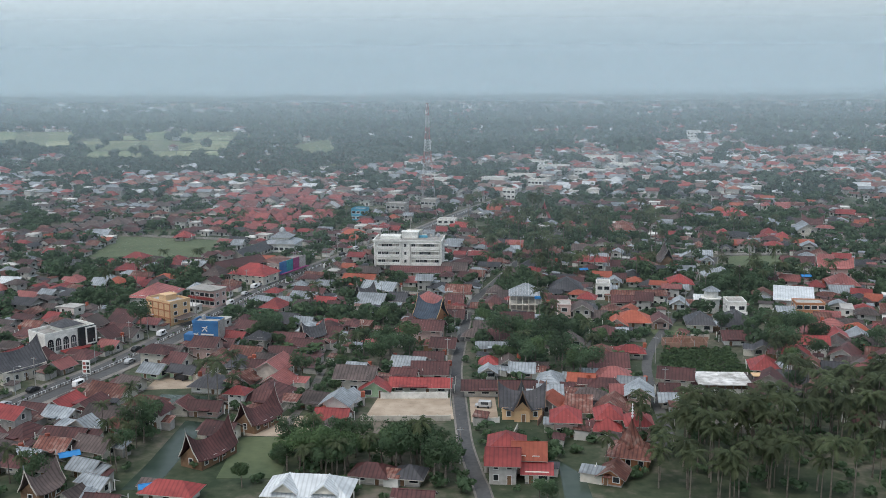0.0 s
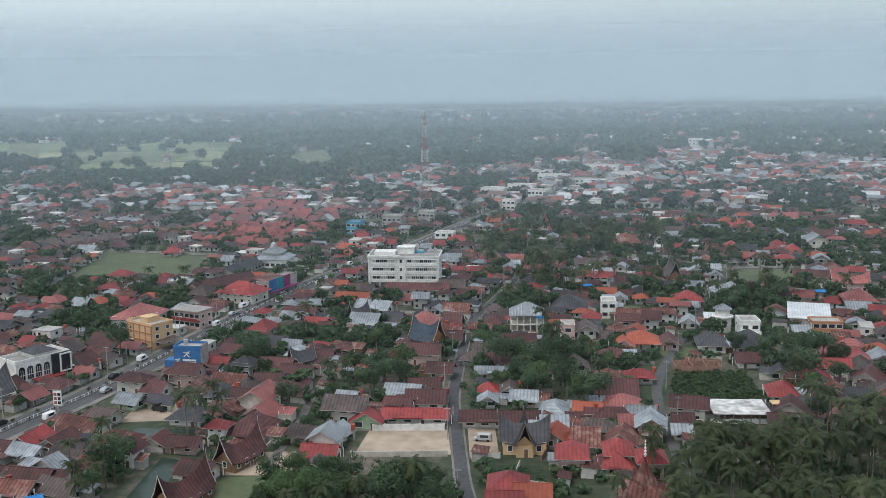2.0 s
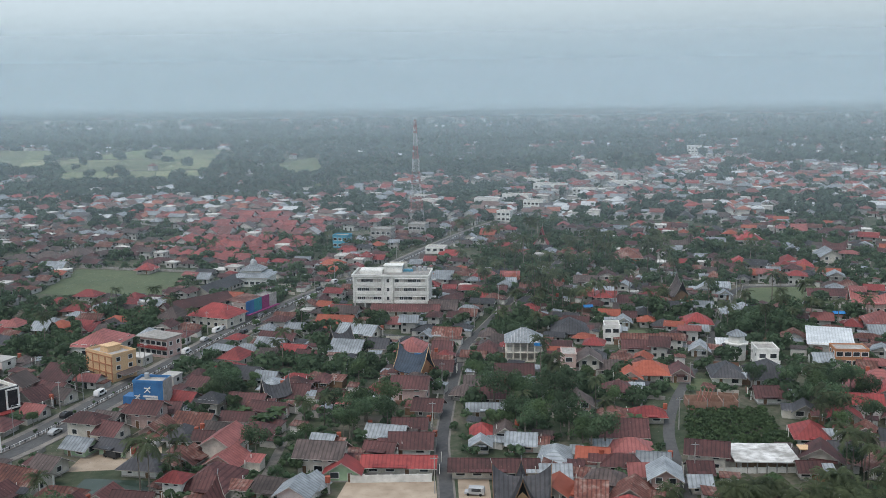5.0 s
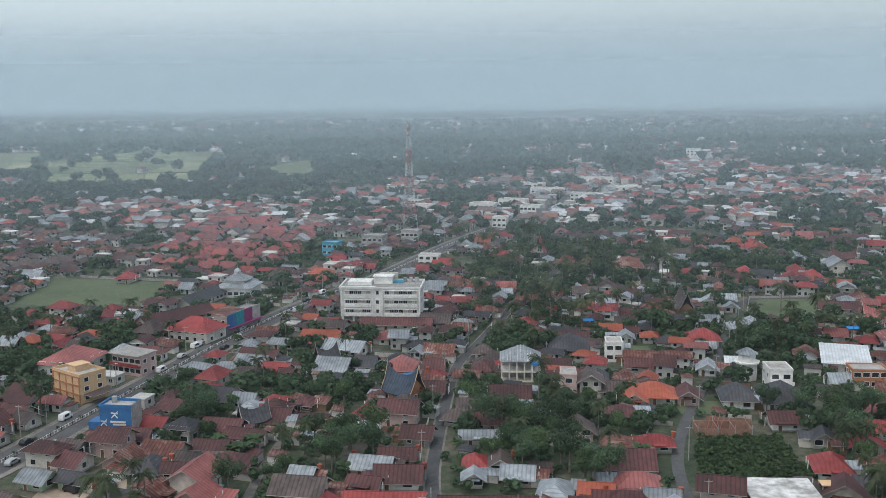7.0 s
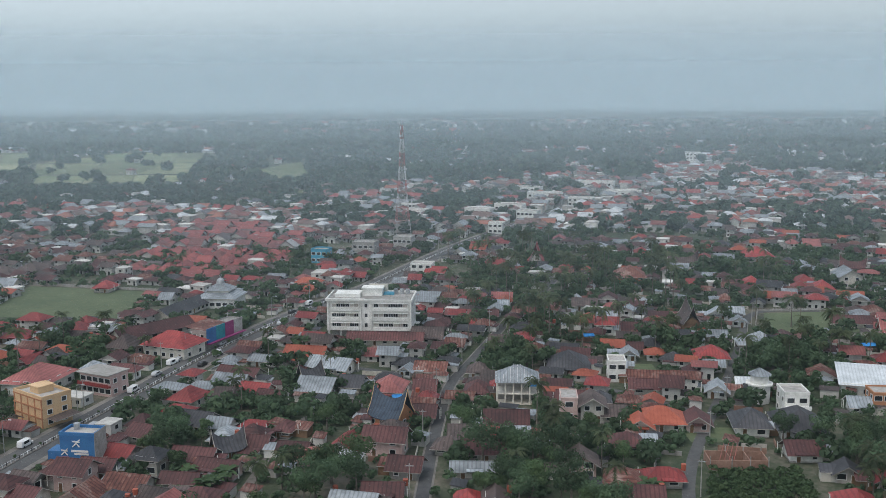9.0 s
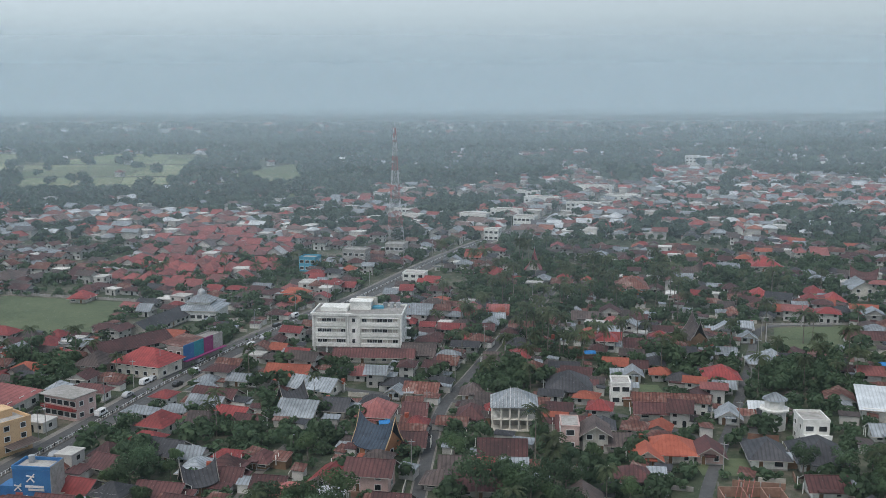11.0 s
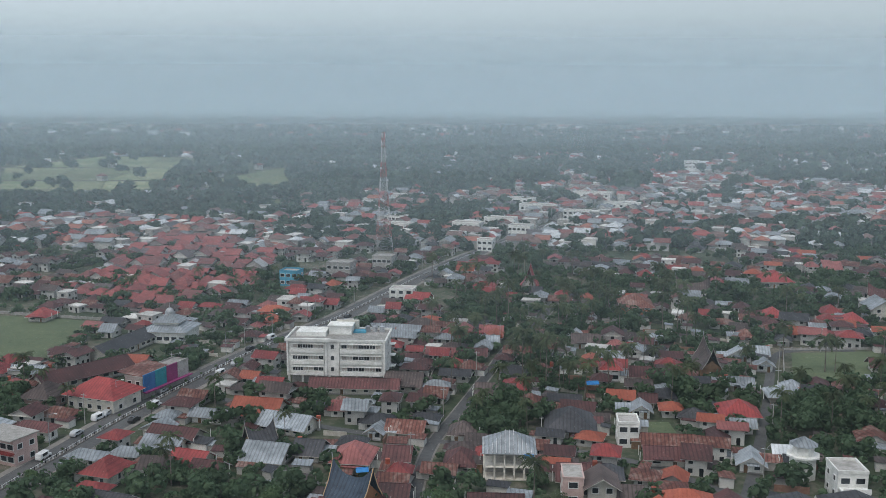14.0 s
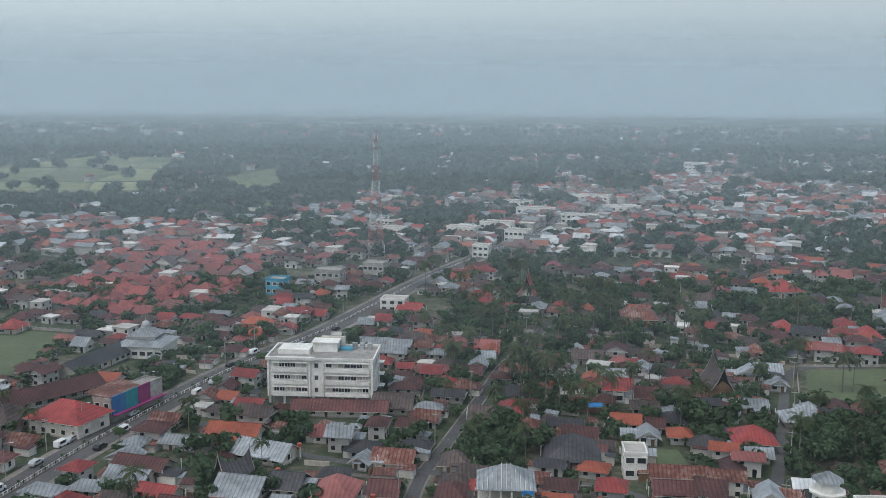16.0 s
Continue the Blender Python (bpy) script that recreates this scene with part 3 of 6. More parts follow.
# ---- landmark buildings ----
def white_building():
    ob = thing("office_building", -14.8, 437.0, -5, "four-storey white concrete office block with rows of dark windows", "building")
    w, d = 29.8, 15.0
    b = Build()
    b.box(-w / 2, -d / 2, 3.6, w / 2, d / 2, 14.2)
    b.box(-w / 2 - 0.5, -d / 2 - 0.9, 14.2, -1.5, -d / 2 + 0.2, 15.0)
    b.box(-w / 2 - 0.5, d / 2 - 0.3, 14.2, w / 2 + 0.3, d / 2 + 0.3, 15.0)
    b.box(-w / 2 - 0.5, -d / 2 + 0.2, 14.2, -w / 2, d / 2 - 0.3, 15.0)
    b.box(w / 2 - 0.2, -d / 2 - 0.6, 14.2, w / 2 + 0.3, d / 2 - 0.3, 14.8)
    b.box(-1.5, -d / 2 - 0.6, 14.2, w / 2 - 0.2, -d / 2 - 0.2, 14.8)
    part_mesh("wall", b.mesh("wall", WALL["white"]), ob)
    part_mesh("roof_slab", Build().box(-w / 2, -d / 2 + 0.2, 14.2, w / 2 - 0.2, d / 2 - 0.3, 14.35).mesh("roof_slab", WALL["concrete"]), ob)
    part_mesh("ground_storey", Build().box(-w / 2 + 1.2, -d / 2 + 1.2, 0, w / 2 - 1.2, d / 2 - 1.2, 3.6).mesh("ground_storey", WALL["concrete"]), ob)
    col = Build().box(-0.3, -0.3, 0, 0.3, 0.3, 3.6).mesh("column", WALL["white"])
    for k in range(8):
        part_mesh("column", col, ob, pose(-w / 2 + 0.5 + k * (w - 1) / 7, -d / 2 + 0.4, 0))
    strip = {}
    for s in range(3):
        z = 3.6 + 3.5 * s
        for x0, x1 in ((-13.2, -3.8), (1.6, 13.6)):
            led = Build().box(x0 - 0.3, -0.75, 0, x1 + 0.3, 0.0, 1.05).mesh("balcony_band", WALL["white"])
            part_mesh("balcony_band", led, ob, pose(0, -d / 2, z + 0.15))
            hood = Build().box(x0 - 0.3, -0.9, 0, x1 + 0.3, 0.0, 0.25).mesh("hood", WALL["white"])
            part_mesh("hood", hood, ob, pose(0, -d / 2, z + 2.75))
            n = int((x1 - x0) / 1.55)
            for k in range(n):
                wd = (x1 - x0) / n - 0.16
                if n not in strip:
                    q = Build().box(-wd / 2, -0.04, 0.25, wd / 2, 0.02, 1.3, 1).box(-wd / 2, -0.08, 0, wd / 2, 0.02, 0.25)
                    q.box(-wd / 2 - 0.08, -0.12, 0, -wd / 2, 0, 1.4).box(-0.03, -0.1, 0, 0.03, 0, 1.4).box(wd / 2, -0.12, 0, wd / 2 + 0.08, 0, 1.4)
                    strip[n] = q.mesh("window", FRAME, GLASS)
                    q.i = [2 if f == 1 else f for f in q.i]
                    strip[-n] = q.mesh("window", FRAME, GLASS, BARGE)
                part_mesh("window", strip[-n if (k * 7 + s * 3 + n) % 5 in (0, 2) else n], ob, pose(x0 + (k + 0.5) * (x1 - x0) / n, -d / 2, z + 1.25))
        for k in range(3):
            part_mesh("window", WINDOWS[0], ob, pose(w / 2, -4 + k * 4, z + 1.2, 0, 0, 90))
        part_mesh("window", WINDOWS[2], ob, pose(-1.1, -d / 2, z + 1.3))
    for x0 in (-w / 2 + 0.25, -3.0, 0.8, w / 2 - 0.25):
        part_mesh("pier", Build().box(-0.25, -0.6, 3.6, 0.25, 0.0, 14.2).mesh("pier", WALL["white"]), ob, pose(x0, -d / 2, 0))
    pent = Build().box(-13, -2.5, 14.35, -4, 4.5, 15.7).box(-3.5, 0.5, 14.35, 3.5, 5.5, 17.0).box(-3.9, 0.1, 17.0, 3.9, 5.9, 17.25)
    part_mesh("penthouse", pent.mesh("penthouse", WALL["white"]), ob)
    part_mesh("penthouse_yellow", Build().box(-2, 5.7, 14.35, 5, 7.0, 17.6).mesh("penthouse_yellow", WALL["cream"]), ob)
    part_mesh("pool_cover", Build().box(3.8, 2.5, 14.36, 7.6, 5.5, 15.0).mesh("pool_cover", WALL["paleblue"]), ob)
    for k in range(9):
        unit = Build().box(-0.5, -0.4, 0, 0.5, 0.4, 0.9).mesh("roof_unit", WALL["concrete"])
        part_mesh("roof_unit", unit, ob, pose(-14 + k * 1.3, 5.5 + (k % 3) * 0.5, 14.35))
    tank = Build().tube((0, 0, 0), (0, 0, 1.8), 0.8, 0.8, 12).mesh("water_tank", STEEL_G)
    for k in range(3):
        part_mesh("water_tank", tank, ob, pose(8 + k * 2.2, 4.8, 14.35))
    step = Build().box(0, -1.5, 0, 1.6, 1.5, 0.15).mesh("stair_landing", WALL["white"])
    for k in range(3):
        part_mesh("stair_landing", step, ob, pose(w / 2 + 0.05, 5.0, 3.6 + 3.5 * k))
    TAKEN.append((-14, 437, 12))
    TAKEN.append((-24, 438, 10))
    TAKEN.append((-4, 437, 10))


def tower():
    ob = thing("telecom_tower", -10.5, 692, 10, "tall red and white steel lattice telecom tower", "tower")
    H, b0, b1 = 66.0, 9.0, 1.3
    sec = 8
    for s in range(sec):
        b = Build()
        z0, z1 = H * s / sec, H * (s + 1) / sec
        n = 3 if s < 4 else 4
        for k in range(n):
            za, zb = z0 + (z1 - z0) * k / n, z0 + (z1 - z0) * (k + 1) / n
            ha, hb = (b0 + (b1 - b0) * (1 - (1 - za / H) ** 1.35)) / 2, (b0 + (b1 - b0) * (1 - (1 - zb / H) ** 1.35)) / 2
            ca = [(-ha, -ha, za), (ha, -ha, za), (ha, ha, za), (-ha, ha, za)]
            cb = [(-hb, -hb, zb), (hb, -hb, zb), (hb, hb, zb), (-hb, hb, zb)]
            for i in range(4):
                j = (i + 1) % 4
                b.bar(ca[i], cb[i], 0.14)
                b.bar(ca[i], cb[j], 0.065)
                b.bar(ca[j], cb[i], 0.065)
                b.bar(ca[i], ca[j], 0.065)
        m = STEEL_R if s % 2 else STEEL_P
        part_mesh("lattice_section", b.mesh("lattice_section", m), ob, None, "red lattice section" if s % 2 else "white lattice section")
    dish = Build().tube((0, 0, 0), (0, -0.5, 0), 0.25, 0.7, 12).mesh("dish", STEEL_P)
    for k in range(4):
        z = H * (0.6 + 0.1 * k)
        h = (b0 + (b1 - b0) * (1 - (1 - z / H) ** 1.35)) / 2
        part_mesh("dish", dish, ob, pose((-1) ** k * h, -h, z, 0, 0, 25 * (-1) ** k))
    ant = Build().box(-0.18, -0.12, 0, 0.18, 0.12, 2.4).mesh("panel_antenna", STEEL_W)
    for k in range(6):
        part_mesh("panel_antenna", ant, ob, pose(1.1 * math.cos(k), 1.1 * math.sin(k), H - 3 - (k % 2) * 4))
    part_mesh("lightning_rod", Build().bar((0, 0, H), (0, 0, H + 4), 0.07).mesh("lightning_rod", STEEL_G), ob)
    TAKEN.append((-10.5, 692, 7))
    TAKEN.append((-9.5, 676, 9))


def curved_roof(w, d, rise, tip, segs=16, over=0.8, pull=1.0):
    """A saddle-backed roof whose ridge sweeps up into points at both ends."""
    b = Build()
    rows = []
    for i in range(segs + 1):
        u = -1 + 2 * i / segs
        k = abs(u) ** 2.6
        x = u * (w / 2 + over) * (1 + 0.0 * k)
        zr = rise + (tip - rise) * k
        half = (d / 2 + over) * (1 - 0.25 * k * pull)
        ze = -0.25 + 0.5 * k
        rows.append([(x, -half, ze), (x * 1.02, -half * 0.5, ze + (zr - ze) * 0.36), (x * 1.04, -half * 0.14, ze + (zr - ze) * 0.78), (x * 1.06, 0, zr),
                     (x * 1.04, half * 0.14, ze + (zr - ze) * 0.78), (x * 1.02, half * 0.5, ze + (zr - ze) * 0.36), (x, half, ze)])
    v = [p for r in rows for p in r]
    n, m = 7, 7 * (segs + 1)
    f = [(i * n + j, (i + 1) * n + j, (i + 1) * n + j + 1, i * n + j + 1) for i in range(segs) for j in range(6)]
    rim = [i * n for i in range(segs + 1)] + [segs * n + j for j in range(1, 7)] + [i * n + 6 for i in range(segs - 1, -1, -1)] + [j for j in range(5, 0, -1)]
    f2 = [tuple(a + m for a in q[::-1]) for q in f] + [(rim[k], rim[k] + m, rim[(k + 1) % len(rim)] + m, rim[(k + 1) % len(rim)]) for k in range(len(rim))]
    b.add(v + [(x, y, z - 0.15) for x, y, z in v], f + f2)
    return b, rows


def horn_roof(name, ob, m, roof, trim, *size, **more):
    b, rows = curved_roof(*size, **more)
    r = part_mesh(name, b.mesh(name, ROOF[roof]), ob, m)
    for e in (rows[0], rows[-1]):
        s = 0.12 if e[3][0] > 0 else -0.12
        v = [(x + t * s, y, z + u * 0.2) for x, y, z in e for t, u in ((0.2, -1), (0.2, 1), (1.2, 1), (1.2, -1))]
        f = [(4 * k + i, 4 * k + (i + 1) % 4, 4 * k + 4 + (i + 1) % 4, 4 * k + 4 + i) for k in range(6) for i in range(4)]
        part_mesh("gable_trim", mesh_of("gable_trim", v, f, [trim]), r)
        part_mesh("horn_tip", Build().bar(e[3], (e[3][0] * 1.05, 0, e[3][2] + 1.1), 0.09).mesh("horn_tip", STEEL_G), r)
    return r


def gadang(x, y, rot, w, d, h, rise, tip, roof, wall, label, cross=None, trim=None):
    ob = thing("gadang_house", x, y, rot, label, "house", "houses with horn-shaped roofs")
    b = Build().box(-w / 2, -d / 2, 0, w / 2, d / 2, h + 0.2)
    for s in (-1, 1):
        b.add([(s * w / 2, -d / 2, h), (s * w / 2, d / 2, h), (s * w / 2, 0, h + rise * 0.85)], [(0, 1, 2)])
    part_mesh("wall", b.mesh("wall", WALL[wall]), ob)
    horn_roof("roof", ob, pose(0, 0, h), roof, trim or BARGE, w, d, rise, tip)
    if cross:
        cw, cd, cr, ct = cross
        horn_roof("front_gable_roof", ob, pose(0, -d / 2 + cd / 2 - 2.2, h, 0, 0, 90), roof, trim or BARGE, cd, cw, cr, ct, over=0.4)
        q = Build().box(-cw / 2 + 0.6, -1.6, 0, cw / 2 - 0.6, 0.2, h)
        q.add([(-cw / 2 + 0.6, -1.0, h), (cw / 2 - 0.6, -1.0, h), (0, -1.0, h + cr * 0.55)], [(0, 1, 2)])
        part_mesh("porch", q.mesh("porch", WALL[wall]), ob, pose(0, -d / 2, 0))
    n = max(2, int(w / 2.6))
    for k in range(n):
        part_mesh("window", WINDOWS[2], ob, pose(-w / 2 + (k + 0.5) * w / n, -d / 2, 1.0))
    for s, rz in ((-1, -90), (1, 90)):
        part_mesh("window", WINDOWS[2], ob, pose(s * w / 2, 0, 1.0, 0, 0, rz))
    part_mesh("door", DOOR, ob, pose(0.3, -d / 2 - (1.62 if cross else 0.01), 0.02))
    TAKEN.append((x, y, 0.45 * w))
    return ob


def block(name, x, y, rot, w, d, h, wall, label, floors=2, cols=5, side_cols=3, parapet=0.7, win=1, category="building"):
    """A flat-roofed block with a parapet and windows storey by storey."""
    ob = thing(name, x, y, rot, label, category)
    b = Build().box(-w / 2, -d / 2, 0, w / 2, d / 2, h)
    part_mesh("wall", b.mesh("wall", WALL[wall]), ob)
    p = Build()
    p.box(-w / 2 - 0.1, -d / 2 - 0.1, h, w / 2 + 0.1, -d / 2 + 0.2, h + parapet).box(-w / 2 - 0.1, d / 2 - 0.2, h, w / 2 + 0.1, d / 2 + 0.1, h + parapet)
    p.box(-w / 2 - 0.1, -d / 2 + 0.2, h, -w / 2 + 0.2, d / 2 - 0.2, h + parapet).box(w / 2 - 0.2, -d / 2 + 0.2, h, w / 2 + 0.1, d / 2 - 0.2, h + parapet)
    part_mesh("parapet", p.mesh("parapet", WALL[wall]), ob)
    part_mesh("roof_slab", Build().box(-w / 2 + 0.2, -d / 2 + 0.2, h, w / 2 - 0.2, d / 2 - 0.2, h + 0.12).mesh("roof_slab", WALL["concrete"]), ob)
    for s in range(floors):
        z = s * h / floors + 1.0
        for k in range(cols):
            part_mesh("window", WINDOWS[win], ob, pose(-w / 2 + (k + 0.5) * w / cols, -d / 2, z))
        for k in range(side_cols):
            for sx, rz in ((-1, -90), (1, 90)):
                part_mesh("window", WINDOWS[0], ob, pose(sx * w / 2, -d / 2 + (k + 0.5) * d / side_cols, z, 0, 0, rz))
    TAKEN.append((x, y, 0.6 * max(w, d)))
    return ob


white_building()
tower()
gadang(20.2, 246.5, -3, 10.2, 8.4, 3.0, 3.4, 6.2, "dark", "yellow", "black horn-roofed traditional house with pale yellow walls", (5.2, 9.0, 3.8, 5.6), WALL["brown"])
gadang(-4.5, 340, -35, 8.6, 8.0, 3.2, 4.4, 7.4, "blue", "orange", "dark blue horn-roofed traditional house with orange plank gable", None, WALL["yellow"])
gadang(-54, 217, 62, 12, 6.2, 2.2, 3.2, 6.6, "maroon", "brown", "old weathered brown horn-roofed plank house on a lawn", None)
gadang(-46.5, 239, 62, 11, 6.0, 2.2, 3.0, 6.2, "maroon", "brown", "old rust-roofed horn-roofed plank house beside a pond", None)
gadang(-84, 196, 70, 7, 5, 2.6, 2.6, 5.4, "brown", "brown", "dark brown horn-roofed plank house", None)
gadang(-126, 281, 55, 14, 12, 3.6, 4.2, 7.6, "dark", "cream", "black horn-roofed hall with cream walls beside the main road", None)
gadang(101, 443, 84, 15, 7, 3.2, 3.4, 7.2, "brown", "brown", "weathered brown horn-roofed plank house", None)
gadang(168, 419, -10, 13, 7, 4.4, 2.2, 4.6, "pinkred", "pink", "long pink two-storey house with red horn-shaped gables", None)
gadang(58.5, 572, 80, 9, 7, 4.0, 4.8, 8.6, "red", "cream", "cream house with a steep red pointed roof", None)
house(-25, 391, -24, 13, 7.5, "gable", "zinc", "cream")
gadang(-30, 376, 40, 6, 5, 2.8, 2.4, 4.8, "dark", "brown", "small dark horn-roofed plank house among trees", None)
gadang(-43, 318, 30, 6, 5.5, 2.6, 2.6, 4.8, "dark", "brown", "dark horn-roofed plank house among trees", None)
gadang(128, 560, -10, 12, 7, 3.4, 3.2, 6.4, "brown", "cream", "cream house with a brown horn-shaped roof", None)
gadang(206, 548, -30, 10, 6, 3.4, 2.6, 5.4, "maroon", "cream", "cream house with a maroon horn-shaped roof", None)

# apricot shop-house beside the main road
yb = block("apricot_shophouse", -98.3, 346.8, -38, 13.5, 8.5, 7.8, "yellow", "apricot three-storey shop-house with brown trim bands", 3, 0, 2, 0.9)
for k in range(5):
    part_mesh("pilaster", Build().box(-0.22, -0.16, 0, 0.22, 0, 7.8).mesh("pilaster", WALL["orange"]), yb, pose(-6.5 + k * 3.25, -4.25, 0))
for z in (2.6, 5.2, 7.7):
    part_mesh("band", Build().box(-6.95, -0.2, -0.18, 6.95, 0, 0.18).mesh("band", WALL["orange"]), yb, pose(0, -4.25, z))
part_mesh("stair_house", Build().box(-2.5, -2, 7.8, 1.5, 2.5, 9.7).box(-2.8, -2.3, 9.7, 1.8, 2.8, 9.9).mesh("stair_house", WALL["yellow"]), yb)
part_mesh("awning", roof_build(5, 7, 0.9, "shed", 0.2).mesh("awning", ROOF["brown"], BARGE), yb, pose(8.6, 0.5, 2.9, 0, 0, 0))

# blue painted block with plain white shapes
bb = block("blue_mural_building", -76.2, 313.6, -9, 8.6, 5.6, 8.2, "blue", "blue painted two-storey shop with white mural shapes", 2, 0, 0, 0.8)
part_mesh("side_wall", Build().box(4.3, -2.8, 0, 4.45, 2.8, 9.0).mesh("side_wall", WALL["concrete"]), bb)
for k, (px, pz, s) in enumerate(((-0.2, 5.6, 0.9), (-3.2, 3.4, 0.8), (-2.0, 0.9, 0.8), (3.0, 1.0, 0.5))):
    q = Build().bar((-s, 0, -s), (s, 0, s), 0.16).bar((-s, 0, s * 0.5), (s, 0, s * 0.3), 0.18).bar((0, 0, 0), (s * 0.9, 0, -s), 0.15)
    part_mesh("mural_shape", q.mesh("mural_shape", FRAME), bb, pose(px, -2.86, pz + 0.8))
for k, (px, pz, wd, hg) in enumerate(((0.6, 3.7, 4.2, 0.5), (1.0, 3.0, 3.6, 0.45), (-3.0, 1.9, 1.6, 0.7))):
    part_mesh("mural_panel", Build().box(-wd / 2, -0.06, -hg / 2, wd / 2, 0.03, hg / 2).mesh("mural_panel", FRAME if k < 2 else STEEL_R), bb, pose(px, -2.86, pz + 0.8))
part_mesh("low_wing", Build().box(-7.6, -2.6, 0, -4.35, 1.5, 4.2).mesh("low_wing", WALL["blue"]), bb)
part_mesh("water_tank", Build().tube((0, 0, 8.32), (0, 0, 9.9), 0.7, 0.7, 12).mesh("water_tank", STEEL_G), bb, pose(-2, 1.2, 0))

# white modern building with arched windows
wm = block("white_showroom", -121, 306, 52, 17.0, 9.5, 7.6, "white", "white two-storey showroom with tall arched windows", 2, 0, 0, 1.0)
arch = Build().box(-0.95, -0.06, 0, 0.95, 0.02, 3.0, 1)
for k in range(8):
    a0, a1 = math.pi * k / 8, math.pi * (k + 1) / 8
    arch.add([(0, -0.06, 3.0), (0.95 * math.cos(a0), -0.06, 3.0 + 0.95 * math.sin(a0)), (0.95 * math.cos(a1), -0.06, 3.0 + 0.95 * math.sin(a1))], [(0, 1, 2)], 1)
    arch.bar((1.02 * math.cos(a0), -0.08, 3.0 + 1.02 * math.sin(a0)), (1.02 * math.cos(a1), -0.08, 3.0 + 1.02 * math.sin(a1)), 0.1)
for px in (-1.02, -0.33, 0.33, 1.02):
    arch.bar((px, -0.08, 0), (px, -0.08, 3.1), 0.07)
arch.bar((-1, -0.08, 1.4), (1, -0.08, 1.4), 0.1)
arch = arch.mesh("arched_window", FRAME, GLASS)
for k in range(4):
    part_mesh("arched_window", arch, wm, pose(-6.8 + k * 2.6, -4.75, 2.6))
part_mesh("glass_front", Build().box(2.6, -5.6, 1.5, 8.6, -4.7, 8.4).mesh("glass_front", GLASS), wm)
fr = Build().box(4.8, -5.9, 2.6, 5.2, -5.5, 8.2).box(8.2, -5.9, 2.6, 8.6, -5.5, 8.2).box(5.2, -5.9, 7.8, 8.2, -5.5, 8.2).box(5.2, -5.9, 2.6, 8.2, -5.5, 3.0)
part_mesh("square_frame", fr.mesh("square_frame", WALL["white"]), wm)
part_mesh("canopy", Build().box(-4, -8.2, 2.2, 6, -4.8, 2.45).mesh("canopy", ROOF["red"]), wm)
part_mesh("roof_top", roof_build(7, 7, 1.6, "hip", 0.6).mesh("roof_top", ROOF["dark"], BARGE), wm, pose(1.5, 0, 9.4))
part_mesh("roof_storey", Build().box(-2, -3.5, 7.6, 5, 3.5, 9.4).mesh("roof_storey", WALL["white"]), wm)

# shops and flats across the main road
pk = block("balcony_flats", -89.8, 371.5, -27, 11.7, 7, 6.2, "pink", "pink two-storey flats with a dark balcony and red rails", 2, 5, 2, 0.4)
part_mesh("balcony", Build().box(-6.0, -1.3, 3.1, 6.0, 0, 3.4).box(-6.0, -1.3, 3.4, 6.0, -1.2, 4.1).mesh("balcony", ROOF["red"]), pk, pose(0, -3.5, 0))
part_mesh("flat_roof", Build().box(-6.2, -5.0, 6.62, 6.2, 4.0, 6.85).mesh("flat_roof", WALL["concrete"]), pk)
ht = house(-79.8, 413.0, -22, 16.0, 12.0, "hip", "red", "cream", 5.2)
sh = block("shop_row", -68.6, 428.5, 67, 22, 6, 6.4, "concrete", "row of shops with blue, teal and magenta painted fronts", 2, 0, 2, 0.5)
for k, wcol in enumerate(("blue", "teal", "magenta", "concrete")):
    part_mesh("shop_front", Build().box(-2.6, -0.35, 2.4, 2.6, 0, 7.4).mesh("shop_front", WALL[wcol]), sh, pose(-8.1 + 5.3 * k, -3.0, 0))
part_mesh("rear_roof", Build().add([(a, b, z + (0.9 if b > 2 else 0)) for a, b, z in box_data(-10.8, -2.6, 6.6, 3.0, 6.0, 6.75)], BOX_F).mesh("rear_roof", ROOF["rust"]), sh)
part_mesh("gallery", Build().box(-11, -1.6, 2.2, 11, 0, 2.45).mesh("gallery", WALL["magenta"]), sh, pose(0, -3.0, 0))
ms = thing("mosque", -80, 490, -8, "grey-roofed mosque with tiered roofs and a small dome", "mosque")
part_mesh("wall", Build().box(-8, -7, 0, 8, 7, 4.6).box(-4.5, -4, 4.6, 4.5, 4, 6.6).mesh("wall", WALL["white"]), ms)
part_mesh("lower_roof", roof_build(16, 14, 3.0, "hip", 0.9).mesh("lower_roof", ROOF["zinc"], BARGE), ms, pose(0, 0, 4.6))
part_mesh("upper_roof", roof_build(9, 8, 2.4, "hip", 0.8).mesh("upper_roof", ROOF["zinc"], BARGE), ms, pose(0, 0, 7.4))
dome = Build()
for k in range(6):
    a0, a1 = math.pi / 2 * k / 6, math.pi / 2 * (k + 1) / 6
    dome.tube((0, 0, 9.6 + 1.9 * math.sin(a0)), (0, 0, 9.6 + 1.9 * math.sin(a1)), 1.6 * math.cos(a0) + 0.02, 1.6 * math.cos(a1) + 0.02, 12)
dome.tube((0, 0, 9.0), (0, 0, 9.6), 1.7, 1.6, 12)
part_mesh("dome", dome.mesh("dome", STEEL_G), ms)
part_mesh("finial", Build().bar((0, 0, 11.5), (0, 0, 13.2), 0.1).mesh("finial", STEEL_G), ms)
for k in range(6):
    part_mesh("window", WINDOWS[1], ms, pose(-6.6 + k * 2.65, -7, 1.1))
TAKEN.append((-80, 490, 10))
block("teal_building", -49.5, 592, -15, 8.5, 8, 6.5, "paleblue", "sky-blue two-storey building with a roof deck", 2, 3, 2, 0.8)
block("white_cube_house", 2.5, 556, -12, 10, 8, 5.2, "white", "white two-storey flat-roofed shop", 2, 3, 2, 0.6)
